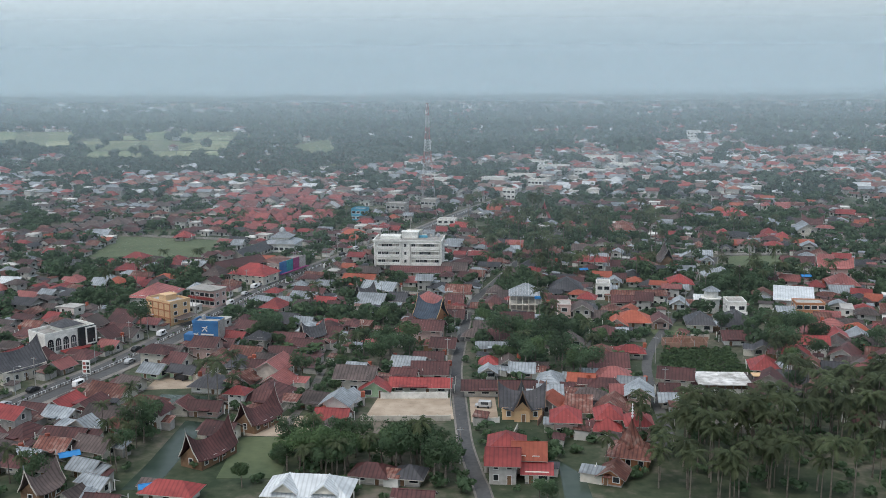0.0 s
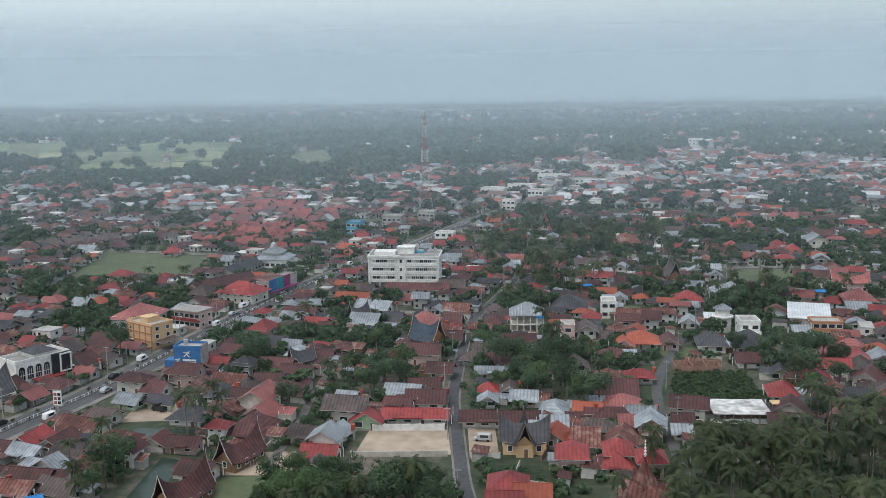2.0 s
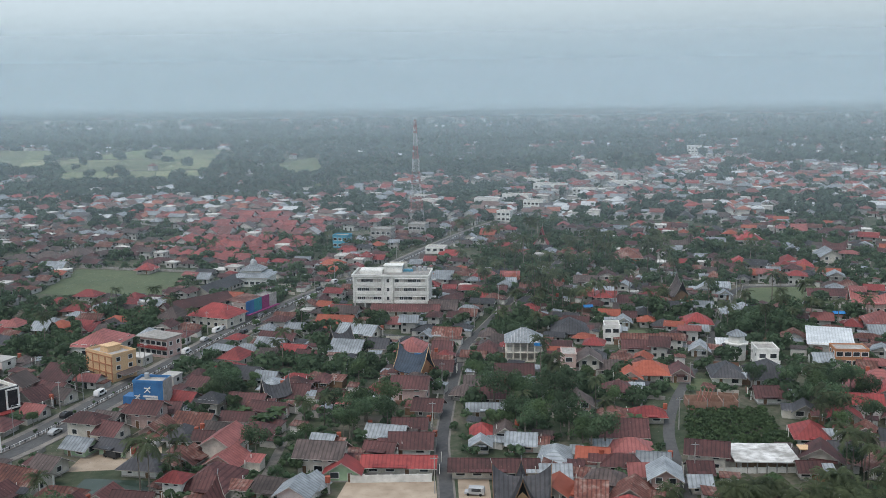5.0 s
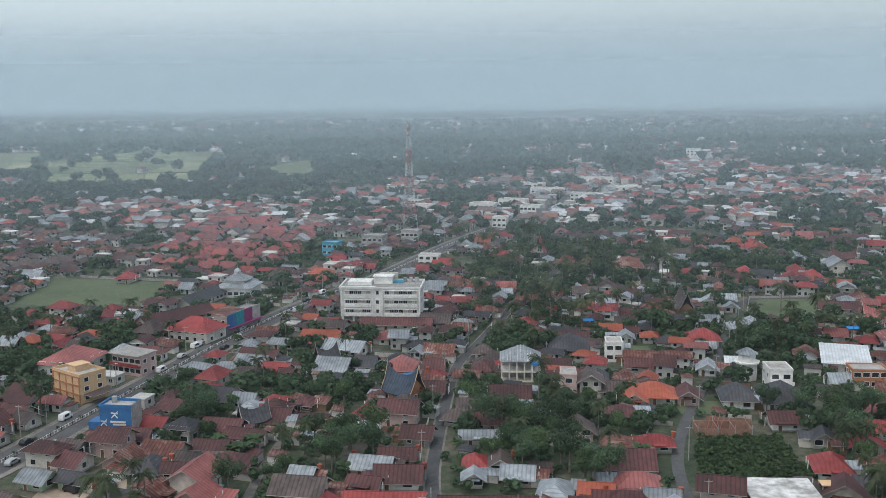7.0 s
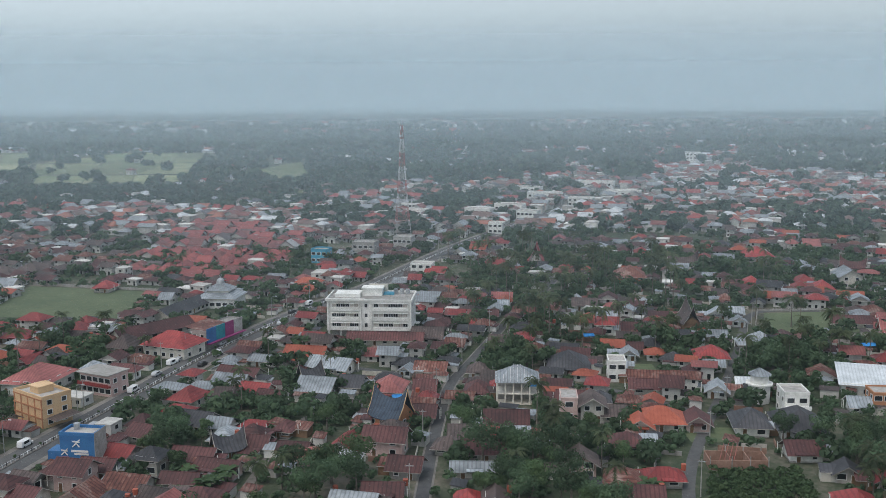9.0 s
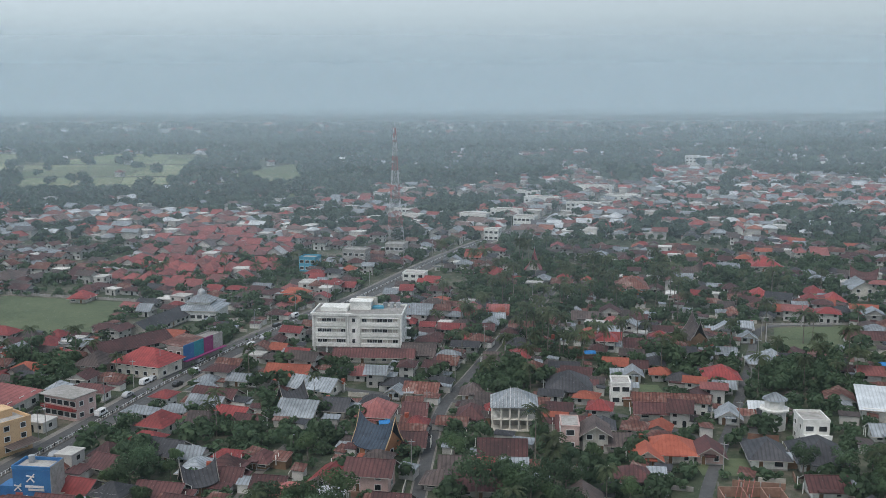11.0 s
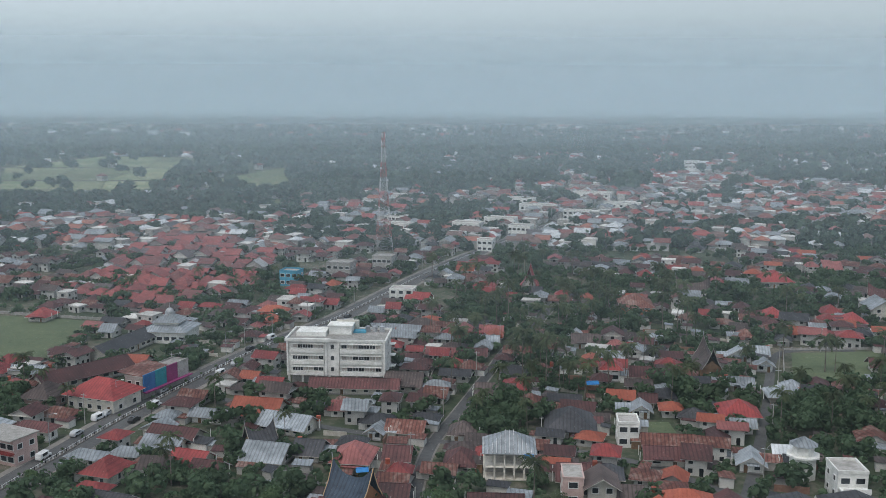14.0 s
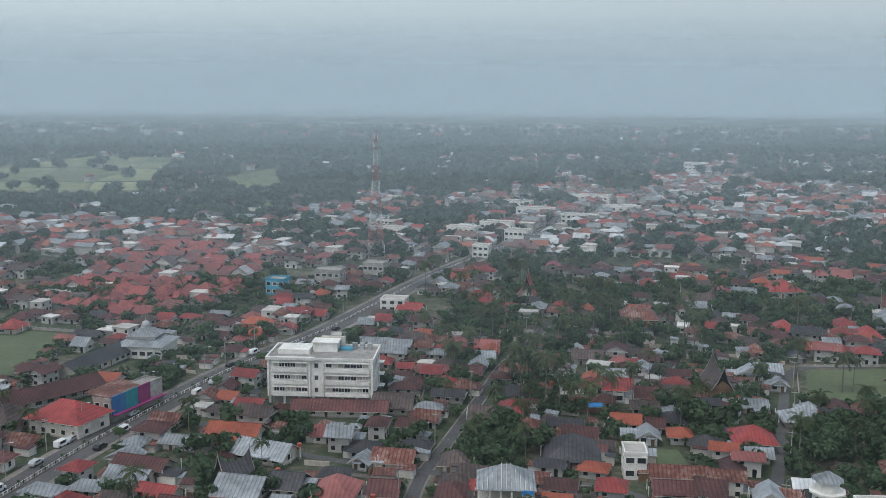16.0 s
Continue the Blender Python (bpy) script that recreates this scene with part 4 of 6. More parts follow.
block("white_shop", 47, 690, -20, 9, 7, 6.5, "white", "white two-storey flat-roofed shop", 2, 3, 2, 0.6)
block("white_hotel", 302, 1203, -10, 16, 10, 15, "white", "distant white four-storey hotel block", 4, 4, 2, 0.8)
block("grey_shop", -28, 610, -15, 12, 9, 7.5, "concrete", "grey concrete shop with a bare front", 2, 4, 2, 0.6)
block("grey_shop", -8, 628, -15, 10, 9, 7.5, "concrete", "grey concrete shop with a bare front", 2, 4, 2, 0.6)
for px, py, pw, ph in ((-6, 800, 14, 6), (40, 760, 18, 7), (62, 775, 20, 8), (72, 745, 14, 7), (95, 850, 26, 8), (-2, 755, 13, 7), (30, 720, 12, 6), (88, 905, 22, 7), (160, 870, 26, 7), (120, 830, 18, 6), (150, 940, 30, 8)):
    block("white_shop", px, py, -22, pw, 10, ph, "white", "pale flat-roofed shop beside the main road", 2, 5, 2, 0.6)
block("orange_building", 131, 348, -6, 10, 7, 5.6, "orange", "orange-brown two-storey building with a flat red roof", 2, 4, 2, 0.5)
block("cream_two_storey", 43, 345, -5, 4.5, 8, 6.4, "pink", "pinkish two-storey house wing", 2, 1, 2, 0.3)
house(49.0, 344, -5, 6.0, 9.0, "gabley", "brown", "cream", 5.6)
block("white_town_house", 62.4, 380, -6, 5.2, 7, 6.2, "white", "white two-storey flat-roofed town house", 2, 2, 2, 0.6)

house(132.5, 368, -18, 12.5, 17, "shed", "white", "white", 4.0)

# brick walls of an unfinished house behind the crop field
BRICK = paint("bare_red_brick", (0.20, 0.11, 0.08), (0.34, 0.21, 0.16), 0.9, 1.2, 0.25, 0.1)
bk = thing("unfinished_brick_house", 77.5, 309.5, -3, "roofless unfinished house of bare red brick", "house")
for x0, y0, x1, y1 in ((-6.8, -3.2, 6.8, -3.0), (-6.8, 3.0, 6.8, 3.2), (-6.8, -3.0, -6.6, 3.0), (6.6, -3.0, 6.8, 3.0), (-1.8, -3.0, -1.6, 3.0), (2.4, -3.0, 2.6, 3.0)):
    part_mesh("brick_wall", Build().box(x0, y0, 0, x1, y1, 2.3).mesh("brick_wall", BRICK), bk)
stud = Build().box(-0.1, -0.1, 0, 0.1, 0.1, 3.3).mesh("column", WALL["concrete"])
for px in (-6.7, -1.7, 2.5, 6.7):
    for py in (-3.35, 3.35):
        part_mesh("column", stud, bk, pose(px, py, 0))
for k in range(4):
    part_mesh("rafter", Build().bar((-4.5 + k * 1.1, -2.9, 2.3), (-2.2 + k * 1.1, 2.9, 4.2), 0.08).mesh("rafter", STEEL_R), bk)
TAKEN.append((77.5, 309.5, 6))

# white octagonal pavilion and mansion terrace
pv = thing("octagonal_pavilion", 98.5, 357, 0, "white octagonal two-tier pavilion with a grey roof", "pavilion")
part_mesh("lower_tier", Build().tube((0, 0, 0), (0, 0, 5.2), 3.2, 3.2, 8).mesh("lower_tier", WALL["white"]), pv)
part_mesh("cornice", Build().tube((0, 0, 5.2), (0, 0, 5.6), 3.9, 3.9, 8).mesh("cornice", WALL["white"]), pv)
part_mesh("upper_tier", Build().tube((0, 0, 5.6), (0, 0, 8.0), 2.6, 2.6, 8).mesh("upper_tier", WALL["white"]), pv)
part_mesh("roof", Build().tube((0, 0, 8.0), (0, 0, 9.8), 3.4, 0.2, 8).mesh("roof", ROOF["zinc"]), pv)
TAKEN.append((98.5, 357, 4))
tr_ = block("white_terrace_house", 104, 346, -4, 6.5, 8, 6.6, "white", "white two-storey house with pillared terrace", 2, 2, 2, 0.7)
part_mesh("terrace", Build().box(-3, -3, 3.2, 3, 0, 3.5).box(-3, -3, 3.5, 3, -2.85, 4.3).box(-2.9, -2.9, 0, -2.5, -2.5, 3.2).box(2.5, -2.9, 0, 2.9, -2.5, 3.2).mesh("terrace", WALL["white"]), tr_, pose(0, -4, 0))

# house under construction with a bare steel roof frame
cs = thing("unfinished_house", 30.6, 361, -4, "unfinished concrete house with a bare grey steel roof frame", "house")
part_mesh("floor_slab", Build().box(-6, -5.2, 3.0, 6, 5.2, 3.25).box(-6, -5.2, 0.0, 6, 5.2, 0.3).mesh("floor_slab", WALL["cream"]), cs)
part_mesh("wall", Build().box(-5.8, -1, 0.3, 5.8, 5, 3.0).box(-5.8, 1.5, 3.25, 5.8, 5, 6.2).mesh("wall", WALL["concrete"]), cs)
post = Build().box(-0.2, -0.2, 0, 0.2, 0.2, 6.4).mesh("column", WALL["cream"])
for k in range(6):
    part_mesh("column", post, cs, pose(-5.7 + k * 2.28, -5.0, 0))
part_mesh("ring_beam", Build().box(-6, -5.3, 6.3, 6, -4.9, 6.7).box(-6, 4.9, 6.3, 6, 5.3, 6.7).box(-6, -4.9, 6.3, -5.6, 4.9, 6.7).box(5.6, -4.9, 6.3, 6, 4.9, 6.7).mesh("ring_beam", WALL["cream"]), cs)
part_mesh("roof_sheet", roof_build(11.6, 10.4, 3.4, "hip", 0.5, 0.06).mesh("roof_sheet", ROOF["zinc"], STEEL_G), cs, pose(0, 0, 6.8))
raft = Build().box(-6, -0.1, 0, -5.8, 0.1, 0.15)
for k in range(13):
    xx = -6 + k
    up = min(1.0, (6 - abs(xx)) / 5.0 + 0.02)
    raft.bar((xx, -5.8, 0.0), (xx * 0.98, -5.8 * (1 - up), 3.55 * up), 0.05)
part_mesh("rafter_frame", raft.mesh("rafter_frame", STEEL_W), cs, pose(0, 0, 6.85))
part_mesh("tarpaulin", Build().box(3.2, -5.9, 5.6, 5.6, -5.75, 6.6).mesh("tarpaulin", TARP), cs)
TAKEN.append((30.6, 361, 8))

# open hall with a stained white flat roof
fh = thing("flat_roofed_hall", 77.5, 266.5, -4, "long low hall with a stained white flat roof", "hall")
STAINED = paint("stained_white_roof", (0.30, 0.29, 0.27), (0.80, 0.79, 0.77), 0.7, 0.5, 0.25, 0.05)
part_mesh("roof", Build().box(-7.4, -5.8, 2.9, 7.4, 6.2, 3.15).mesh("roof", STAINED), fh)
part_mesh("wall", Build().box(-6.6, -3.4, 0, 6.6, 5.4, 2.9).mesh("wall", WALL["brown"]), fh)
pp = Build().box(-0.12, -0.12, 0, 0.12, 0.12, 2.9).mesh("post", WALL["concrete"])
for k in range(7):
    part_mesh("post", pp, fh, pose(-6.6 + 2.2 * k, -4.9, 0))
TAKEN.append((77.5, 266.5, 8))
yc = thing("yellow_canopy", 88.5, 268, -4, "small yellow flat canopy on posts", "canopy")
part_mesh("roof", Build().box(-2.1, -1.6, 3.6, 2.1, 1.6, 3.8).mesh("roof", WALL["yellow"]), yc)
part_mesh("posts", Build().box(-2, -1.5, 0, -1.8, -1.3, 3.6).box(1.8, -1.5, 0, 2, -1.3, 3.6).box(-2, 1.3, 0, -1.8, 1.5, 3.6).box(1.8, 1.3, 0, 2, 1.5, 3.6).mesh("posts", STEEL_G), yc)

# steep spired roof over an orange hall
pg = thing("spired_hall", 42.5, 214, -20, "orange plank hall with a steep red-brown spired roof", "hall")
part_mesh("wall", Build().box(-4.2, -4.2, 0, 4.2, 4.2, 3.4).mesh("wall", WALL["orange"]), pg)
part_mesh("lower_roof", roof_build(8.4, 8.4, 2.6, "hip", 0.9).mesh("lower_roof", ROOF["rust"], BARGE), pg, pose(0, 0, 3.4))
sp = Build()
for k in range(7):
    u0, u1 = k / 7, (k + 1) / 7
    r0, r1 = 3.2 * (1 - u0) ** 1.35 + 0.12, 3.2 * (1 - u1) ** 1.35 + 0.12
    sp.tube((0, 0, 4.4 + 6.2 * u0), (0, 0, 4.4 + 6.2 * u1), r0, r1, 4)
part_mesh("spire", sp.mesh("spire", ROOF["rust"]), pg, pose(0, 0, 0, 0, 0, 45))
fin = Build().tube((0, 0, 10.4), (0, 0, 14.2), 0.12, 0.05, 6)
for k in range(5):
    fin.tube((0, 0, 10.9 + 0.7 * k), (0, 0, 11.2 + 0.7 * k), 0.3 - 0.04 * k, 0.3 - 0.04 * k, 8)
part_mesh("finial", fin.mesh("finial", STEEL_W), pg)
for k in range(3):
    part_mesh("window", WINDOWS[2], pg, pose(-2.8 + 2.8 * k, -4.2, 1.0))
TAKEN.append((42.5, 214, 6))

# roadside sign board, plain bars where nothing can be read
sg = thing("roadside_sign", -101.5, 272.5, -8, "tall white roadside sign board on a steel post", "sign")
part_mesh("post", Build().tube((0, 0, 0), (0, 0, 5.2), 0.14, 0.12, 8).mesh("post", STEEL_G), sg)
part_mesh("board", Build().box(-1.15, -0.15, 3.4, 1.15, 0.15, 7.4).mesh("board", FRAME), sg)
for r in range(3):
    part_mesh("sign_bar", Build().box(-0.95, -0.2, 0, -0.1, -0.14, 0.75).mesh("sign_bar", STEEL_R), sg, pose(0, 0, 3.8 + 1.15 * r))
    part_mesh("sign_bar", Build().box(0.15, -0.2, 0, 0.95, -0.14, 0.75).mesh("sign_bar", TYRE), sg, pose(0, 0, 3.8 + 1.15 * r))
for px, py, rz, sx in ((152, 408, 0, 1.0), (-62, 196, 20, 0.8), (-3.5, 356, 10, 0.6), (-85, 214, 30, 1.0), (61, 424, 5, 0.8)):
    tp = thing("tarpaulin_shelter", px, py, rz, "bright blue tarpaulin stretched over poles", "shelter", "blue tarpaulins")
    part_mesh("sheet", roof_build(4.5 * sx, 3.0 * sx, 0.6, "gable", 0.1, 0.05).mesh("sheet", TARP, TARP), tp, pose(0, 0, 2.6))
    part_mesh("poles", Build().bar((-2 * sx, -1.3 * sx, 0), (-2 * sx, -1.3 * sx, 2.6), 0.06).bar((2 * sx, -1.3 * sx, 0), (2 * sx, -1.3 * sx, 2.6), 0.06).bar((2 * sx, 1.3 * sx, 0), (2 * sx, 1.3 * sx, 2.6), 0.06).bar((-2 * sx, 1.3 * sx, 0), (-2 * sx, 1.3 * sx, 2.6), 0.06).mesh("poles", WOOD), tp)

big = house(-28, 195.5, -6, 16.5, 8.5, "hip", "white", "cream", 3.4)
for k in (-1, 1):
    part_mesh("cross_gable", roof_build(5.5, 5.0, 1.9, "gable", 0.3).mesh("cross_gable", ROOF["white"], FRAME), big, pose(4.2 * k, -2.6, 3.5, 0, 0, 90))
    part_mesh("gable_wall", mesh_of("gable_wall", [(-2.4, -5.2, 3.4), (2.4, -5.2, 3.4), (0, -5.2, 5.3), (-2.4, -5.0, 3.4), (2.4, -5.0, 3.4), (0, -5.0, 5.3)], [(0, 1, 2), (5, 4, 3), (0, 2, 5, 3), (1, 4, 5, 2)], [WALL["cream"]]), big, pose(4.2 * k, 0, 0))
# ---- houses ----
house(-93.8, 437.4, 49, 28.7, 7.8, "gable", "maroon", "cream", 3.5)
house(-91.6, 474.1, 72, 32.1, 7.8, "gable", "dark", "cream", 3.5)
house(-122.1, 442.5, -12, 6.3, 7.5, "hip", "red", "cream")
house(-108.8, 441.2, -12, 3.9, 5.6, "gable", "zinc", "cream")
house(-110.3, 427.9, -12, 4.5, 9.4, "hip", "pinkred", "cream")
house(-95.8, 412.9, -15, 7.5, 11.0, "hip", "brown", "pink", 5.0)
house(-88.8, 385.7, -15, 9.9, 4.0, "hip", "maroon", "white", 4.0)
house(-97.6, 385.2, -15, 2.5, 4.9, "hip", "zinc", "white", 5.0)
house(-61.8, 358.2, -20, 6.5, 10.1, "hip", "red", "cream", 4.0)
house(-44.1, 364.6, -20, 7.5, 6.8, "gable", "red", "cream")
house(-52.0, 381.7, -20, 11.8, 6.6, "gable", "maroon", "cream")
house(-53.2, 375.4, -20, 9.0, 5.4, "gable", "zinc", "cream")
house(-46.8, 398.2, -15, 9.0, 3.8, "gable", "zinc", "white")
house(-34.2, 402.1, -12, 11.9, 10.2, "gable", "orange", "cream")
house(-47.8, 523.7, -12, 10.1, 4.9, "hip", "orange", "cream", 4.0)
house(-47.0, 510.2, -12, 8.1, 7.3, "hip", "orange", "cream")
house(-16.9, 371.7, -12, 5.6, 8.1, "gable", "dark", "cream")
house(-5.8, 366.9, -10, 7.7, 14.3, "hip", "pinkred", "cream", 4.0)
house(4.6, 367.6, -8, 5.1, 7.7, "gable", "maroon", "cream")
house(5.0, 357.3, -8, 4.3, 4.8, "hip", "red", "cream")
house(4.4, 343.6, -8, 4.9, 6.5, "gable", "maroon", "cream")
house(-1.3, 385.8, -18, 2.8, 6.2, "gabley", "zinc", "white")
house(6.3, 386.1, -12, 8.4, 6.1, "gable", "rust", "cream")
house(-31.2, 335.8, -18, 4.0, 10.7, "hip", "maroon", "brown")
house(-65.6, 329.9, -25, 7.5, 5.8, "gable", "maroon", "cream")
house(-55.4, 339.3, -22, 8.8, 7.2, "gable", "dark", "cream")
house(-39.0, 358.9, -18, 5.9, 5.5, "gable", "maroon", "cream")
house(20.0, 447.1, -8, 6.3, 7.0, "hip", "red", "cream")
house(27.0, 460.3, -8, 8.8, 4.7, "gable", "maroon", "cream")
house(35.9, 492.0, -8, 6.9, 5.3, "gable", "pinkred", "cream")
house(33.7, 478.1, -8, 6.3, 4.5, "gable", "zinc", "cream")
house(53.1, 476.1, -15, 6.0, 16.9, "hip", "rust", "cream")
house(65.9, 485.6, -8, 4.6, 3.0, "gabley", "zinc", "cream")
house(67.9, 477.0, -8, 8.4, 6.8, "gable", "brown", "cream")
house(68.9, 437.2, -8, 5.5, 6.9, "hip", "red", "white", 5.0)
house(73.0, 456.6, -8, 6.3, 4.1, "gable", "zinc", "cream")
house(78.8, 463.6, -8, 4.1, 7.5, "gable", "maroon", "cream")
house(92.0, 480.1, -8, 3.2, 7.7, "gabley", "zinc", "white")
house(77.9, 436.5, -8, 5.0, 7.8, "gable", "maroon", "cream")
house(96.4, 397.8, -8, 9.2, 9.3, "hip", "red", "white", 3.6)
house(94.4, 387.6, -8, 4.8, 3.8, "gable", "zinc", "white")
house(120.0, 423.2, -10, 4.4, 9.1, "hip", "zinc", "cream")
house(126.7, 491.0, -10, 4.9, 18.6, "hip", "rust", "cream")
house(115.5, 456.8, -10, 7.3, 2.4, "gabley", "zinc", "white")
house(122.3, 460.6, -10, 6.7, 5.9, "gable", "zinc", "cream")
house(120.0, 445.3, -10, 4.6, 2.9, "gabley", "zinc", "white")
house(105.8, 425.3, -10, 6.0, 4.5, "gable", "zinc", "cream")
house(146.3, 520.1, -10, 7.2, 23.7, "hip", "red", "white", 4.0)
house(166.4, 513.6, -10, 5.6, 16.9, "hip", "red", "cream")
house(175.6, 509.0, -10, 7.2, 11.6, "hip", "red", "cream")
house(49.3, 389.4, -8, 11.6, 13.1, "hip", "dark", "cream", 3.4)
house(71.7, 375.6, -8, 11.6, 4.6, "gable", "rust", "cream")
house(68.6, 366.0, -8, 8.6, 5.6, "gable", "maroon", "cream")
house(64.5, 391.5, -8, 3.7, 10.7, "gable", "zinc", "cream")
house(70.5, 401.5, -8, 4.6, 5.7, "gabley", "zinc", "white")
house(74.3, 411.0, -8, 3.0, 7.1, "gable", "maroon", "cream")
house(88.2, 363.0, -15, 5.2, 8.0, "gabley", "zinc", "white")
house(98.7, 365.4, -10, 6.9, 6.7, "gable", "white", "cream")
house(98.2, 360.8, -10, 3.8, 4.4, "gable", "dark", "cream")
house(19.4, 363.9, -8, 6.0, 8.0, "hip", "maroon", "cream")
house(25.8, 368.8, -8, 3.1, 4.4, "hip", "red", "cream")
house(44.7, 354.6, -8, 5.9, 8.5, "gable", "maroon", "cream")
house(53.1, 355.4, -8, 4.7, 7.5, "hip", "dark", "cream")
house(25.6, 335.6, -5, 9.9, 9.7, "gable", "maroon", "cream")
house(21.0, 327.3, -5, 5.7, 5.4, "hip", "red", "white")
house(27.7, 326.8, -5, 4.6, 4.7, "gable", "zinc", "cream")
house(66.0, 337.0, -8, 11.0, 9.0, "hip", "orange", "cream", 3.4)
house(59.5, 332.5, -8, 6.0, 6.0, "gabley", "orange", "cream", 3.0)
house(75.0, 336.0, -8, 6.0, 9.0, "gabley", "maroon", "pink")
house(88.2, 335.2, -8, 8.0, 14.7, "hip", "dark", "white", 3.6)
house(100.0, 332.8, -8, 10.4, 15.5, "hip", "dark", "white", 3.6)
house(-6.3, 265.9, -4, 15.5, 4.5, "gable", "red", "cream")
house(-18.8, 262.2, -4, 7.0, 4.3, "gabley", "red", "green")
house(15.3, 262.8, -3, 18.9, 4.9, "gable", "maroon", "cream")
house(28.7, 258.0, -3, 5.3, 6.1, "gable", "zinc", "cream")
house(30.0, 234.9, -6, 5.8, 9.9, "hip", "red", "pink", 5.0)
house(14.3, 215.0, -5, 6.9, 7.6, "hip", "red", "cream", 5.5)
house(12.9, 205.5, -5, 5.8, 6.9, "gable", "red", "concrete", 5.5)
house(19.1, 211.2, -5, 5.9, 7.2, "gable", "orange", "cream", 4.5)
house(20.2, 204.1, -5, 5.1, 3.3, "shed", "red", "cream")
house(-15.6, 204.9, -14, 7.4, 5.2, "hip", "maroon", "cream")
house(-7.3, 203.7, -10, 5.0, 5.0, "hip", "dark", "cream")
house(-5.5, 190.4, -8, 5.6, 4.5, "gable", "maroon", "cream")
house(-8.8, 227.6, -4, 4.1, 3.9, "gabley", "maroon", "cream")
house(-28.0, 232.7, -8, 1.3, 5.3, "gabley", "brown", "brown")
house(-25.3, 254.2, -25, 5.5, 3.4, "gabley", "zinc", "white")
house(-32.6, 252.7, -20, 6.5, 5.8, "gable", "brown", "cream")
house(-25.2, 281.2, -15, 4.3, 7.4, "gable", "zinc", "cream")
house(-4.4, 291.5, -4, 7.4, 5.1, "gable", "maroon", "cream")
house(-3.8, 279.0, -4, 9.2, 7.3, "gable", "maroon", "white")
house(-13.8, 311.7, -8, 5.0, 4.2, "hip", "white", "cream")
house(15.3, 304.1, -3, 8.3, 3.4, "gable", "zinc", "cream")
house(13.6, 287.9, -3, 4.1, 6.9, "hip", "red", "white")
house(19.4, 288.9, -3, 4.5, 10.2, "gabley", "brown", "cream")
house(12.9, 277.8, -3, 3.8, 3.5, "gabley", "zinc", "cream")
house(19.3, 316.2, -3, 9.8, 6.3, "gable", "maroon", "cream")
house(13.9, 327.6, -3, 5.6, 5.9, "gable", "brown", "white")
house(32.8, 318.8, -10, 3.9, 3.2, "gabley", "zinc", "white")
house(40.0, 304.1, -4, 6.8, 6.0, "gabley", "brown", "pink", 4.5)
house(53.9, 320.4, -8, 7.4, 6.8, "hip", "maroon", "white")
house(57.9, 298.6, -5, 7.6, 5.2, "hip", "red", "cream")
house(48.9, 285.8, -5, 10.3, 8.9, "gable", "maroon", "cream")
house(48.4, 273.2, -5, 9.1, 7.7, "hip", "pinkred", "cream")
house(48.0, 259.0, -4, 4.4, 4.8, "gable", "pinkred", "pink")
house(40.8, 236.2, -4, 5.3, 8.4, "hip", "red", "pink", 5.0)
house(47.2, 233.2, -4, 5.1, 12.2, "hip", "red", "pink", 5.0)
house(39.9, 232.0, -4, 5.3, 6.6, "hip", "red", "cream", 3.2)
house(36.8, 204.4, -22, 4.5, 7.1, "gabley", "rust", "orange")
house(61.3, 259.7, -4, 4.0, 4.8, "gable", "maroon", "cream")
house(59.3, 252.3, -4, 3.0, 4.0, "gable", "zinc", "cream")
house(94.4, 288.6, -10, 6.9, 21.2, "hip", "red", "white")
house(85.4, 259.5, -4, 3.3, 4.2, "gable", "maroon", "cream")
house(122.5, 349.5, -6, 4.5, 9.5, "gable", "zinc", "white")
house(124.5, 321.1, -8, 9.2, 8.1, "hip", "pinkred", "cream")
house(122.9, 297.0, -32, 6.6, 13.6, "gabley", "maroon", "white")
house(120.5, 277.5, -32, 7.0, 5.4, "gabley", "brown", "white")
house(117.6, 262.4, -32, 6.2, 11.4, "gable", "maroon", "cream")
house(103.6, 236.1, -6, 4.7, 6.2, "gable", "maroon", "cream")
house(138.8, 324.3, -6, 6.0, 5.2, "hip", "orange", "cream")
house(94.8, 313.5, -4, 7.5, 6.3, "gable", "maroon", "white")
house(-110.3, 315.3, -25, 7.7, 5.7, "gabley", "maroon", "cream", 4.0)
house(-110.0, 339.3, -25, 9.0, 11.4, "gable", "maroon", "cream")
house(-103.3, 322.3, -25, 4.4, 8.5, "gable", "brown", "cream")
house(-84.4, 280.2, -22, 6.1, 5.1, "gable", "zinc", "green")
house(-79.9, 291.2, -22, 5.3, 8.5, "gable", "maroon", "cream")
house(-75.5, 279.4, -22, 7.6, 4.0, "gable", "dark", "green")
house(-65.0, 268.1, -12, 8.6, 8.0, "hip", "dark", "white")
house(-54.3, 252.7, -14, 4.3, 3.8, "hip", "red", "white", 5.5)
house(-47.0, 261.1, -14, 9.6, 20.1, "hip", "maroon", "cream")
house(-49.8, 299.2, -8, 7.1, 4.0, "gable", "maroon", "white")
house(-43.2, 288.7, -8, 8.1, 7.2, "hip", "maroon", "white")
house(-61.2, 286.6, -8, 5.8, 7.5, "hip", "dark", "white")
house(-55.3, 284.8, -8, 3.8, 4.1, "gable", "maroon", "white")
house(-90.0, 258.8, -24, 10.7, 8.1, "gable", "rust", "cream")
house(-87.2, 267.4, -24, 5.4, 6.0, "gable", "brown", "cream")
house(-97.2, 242.4, -26, 7.2, 4.9, "gable", "zinc", "cream")
house(-88.4, 233.4, -22, 6.4, 3.5, "gabley", "zinc", "cream")
house(-101.0, 229.8, -26, 5.8, 8.3, "hip", "maroon", "cream")
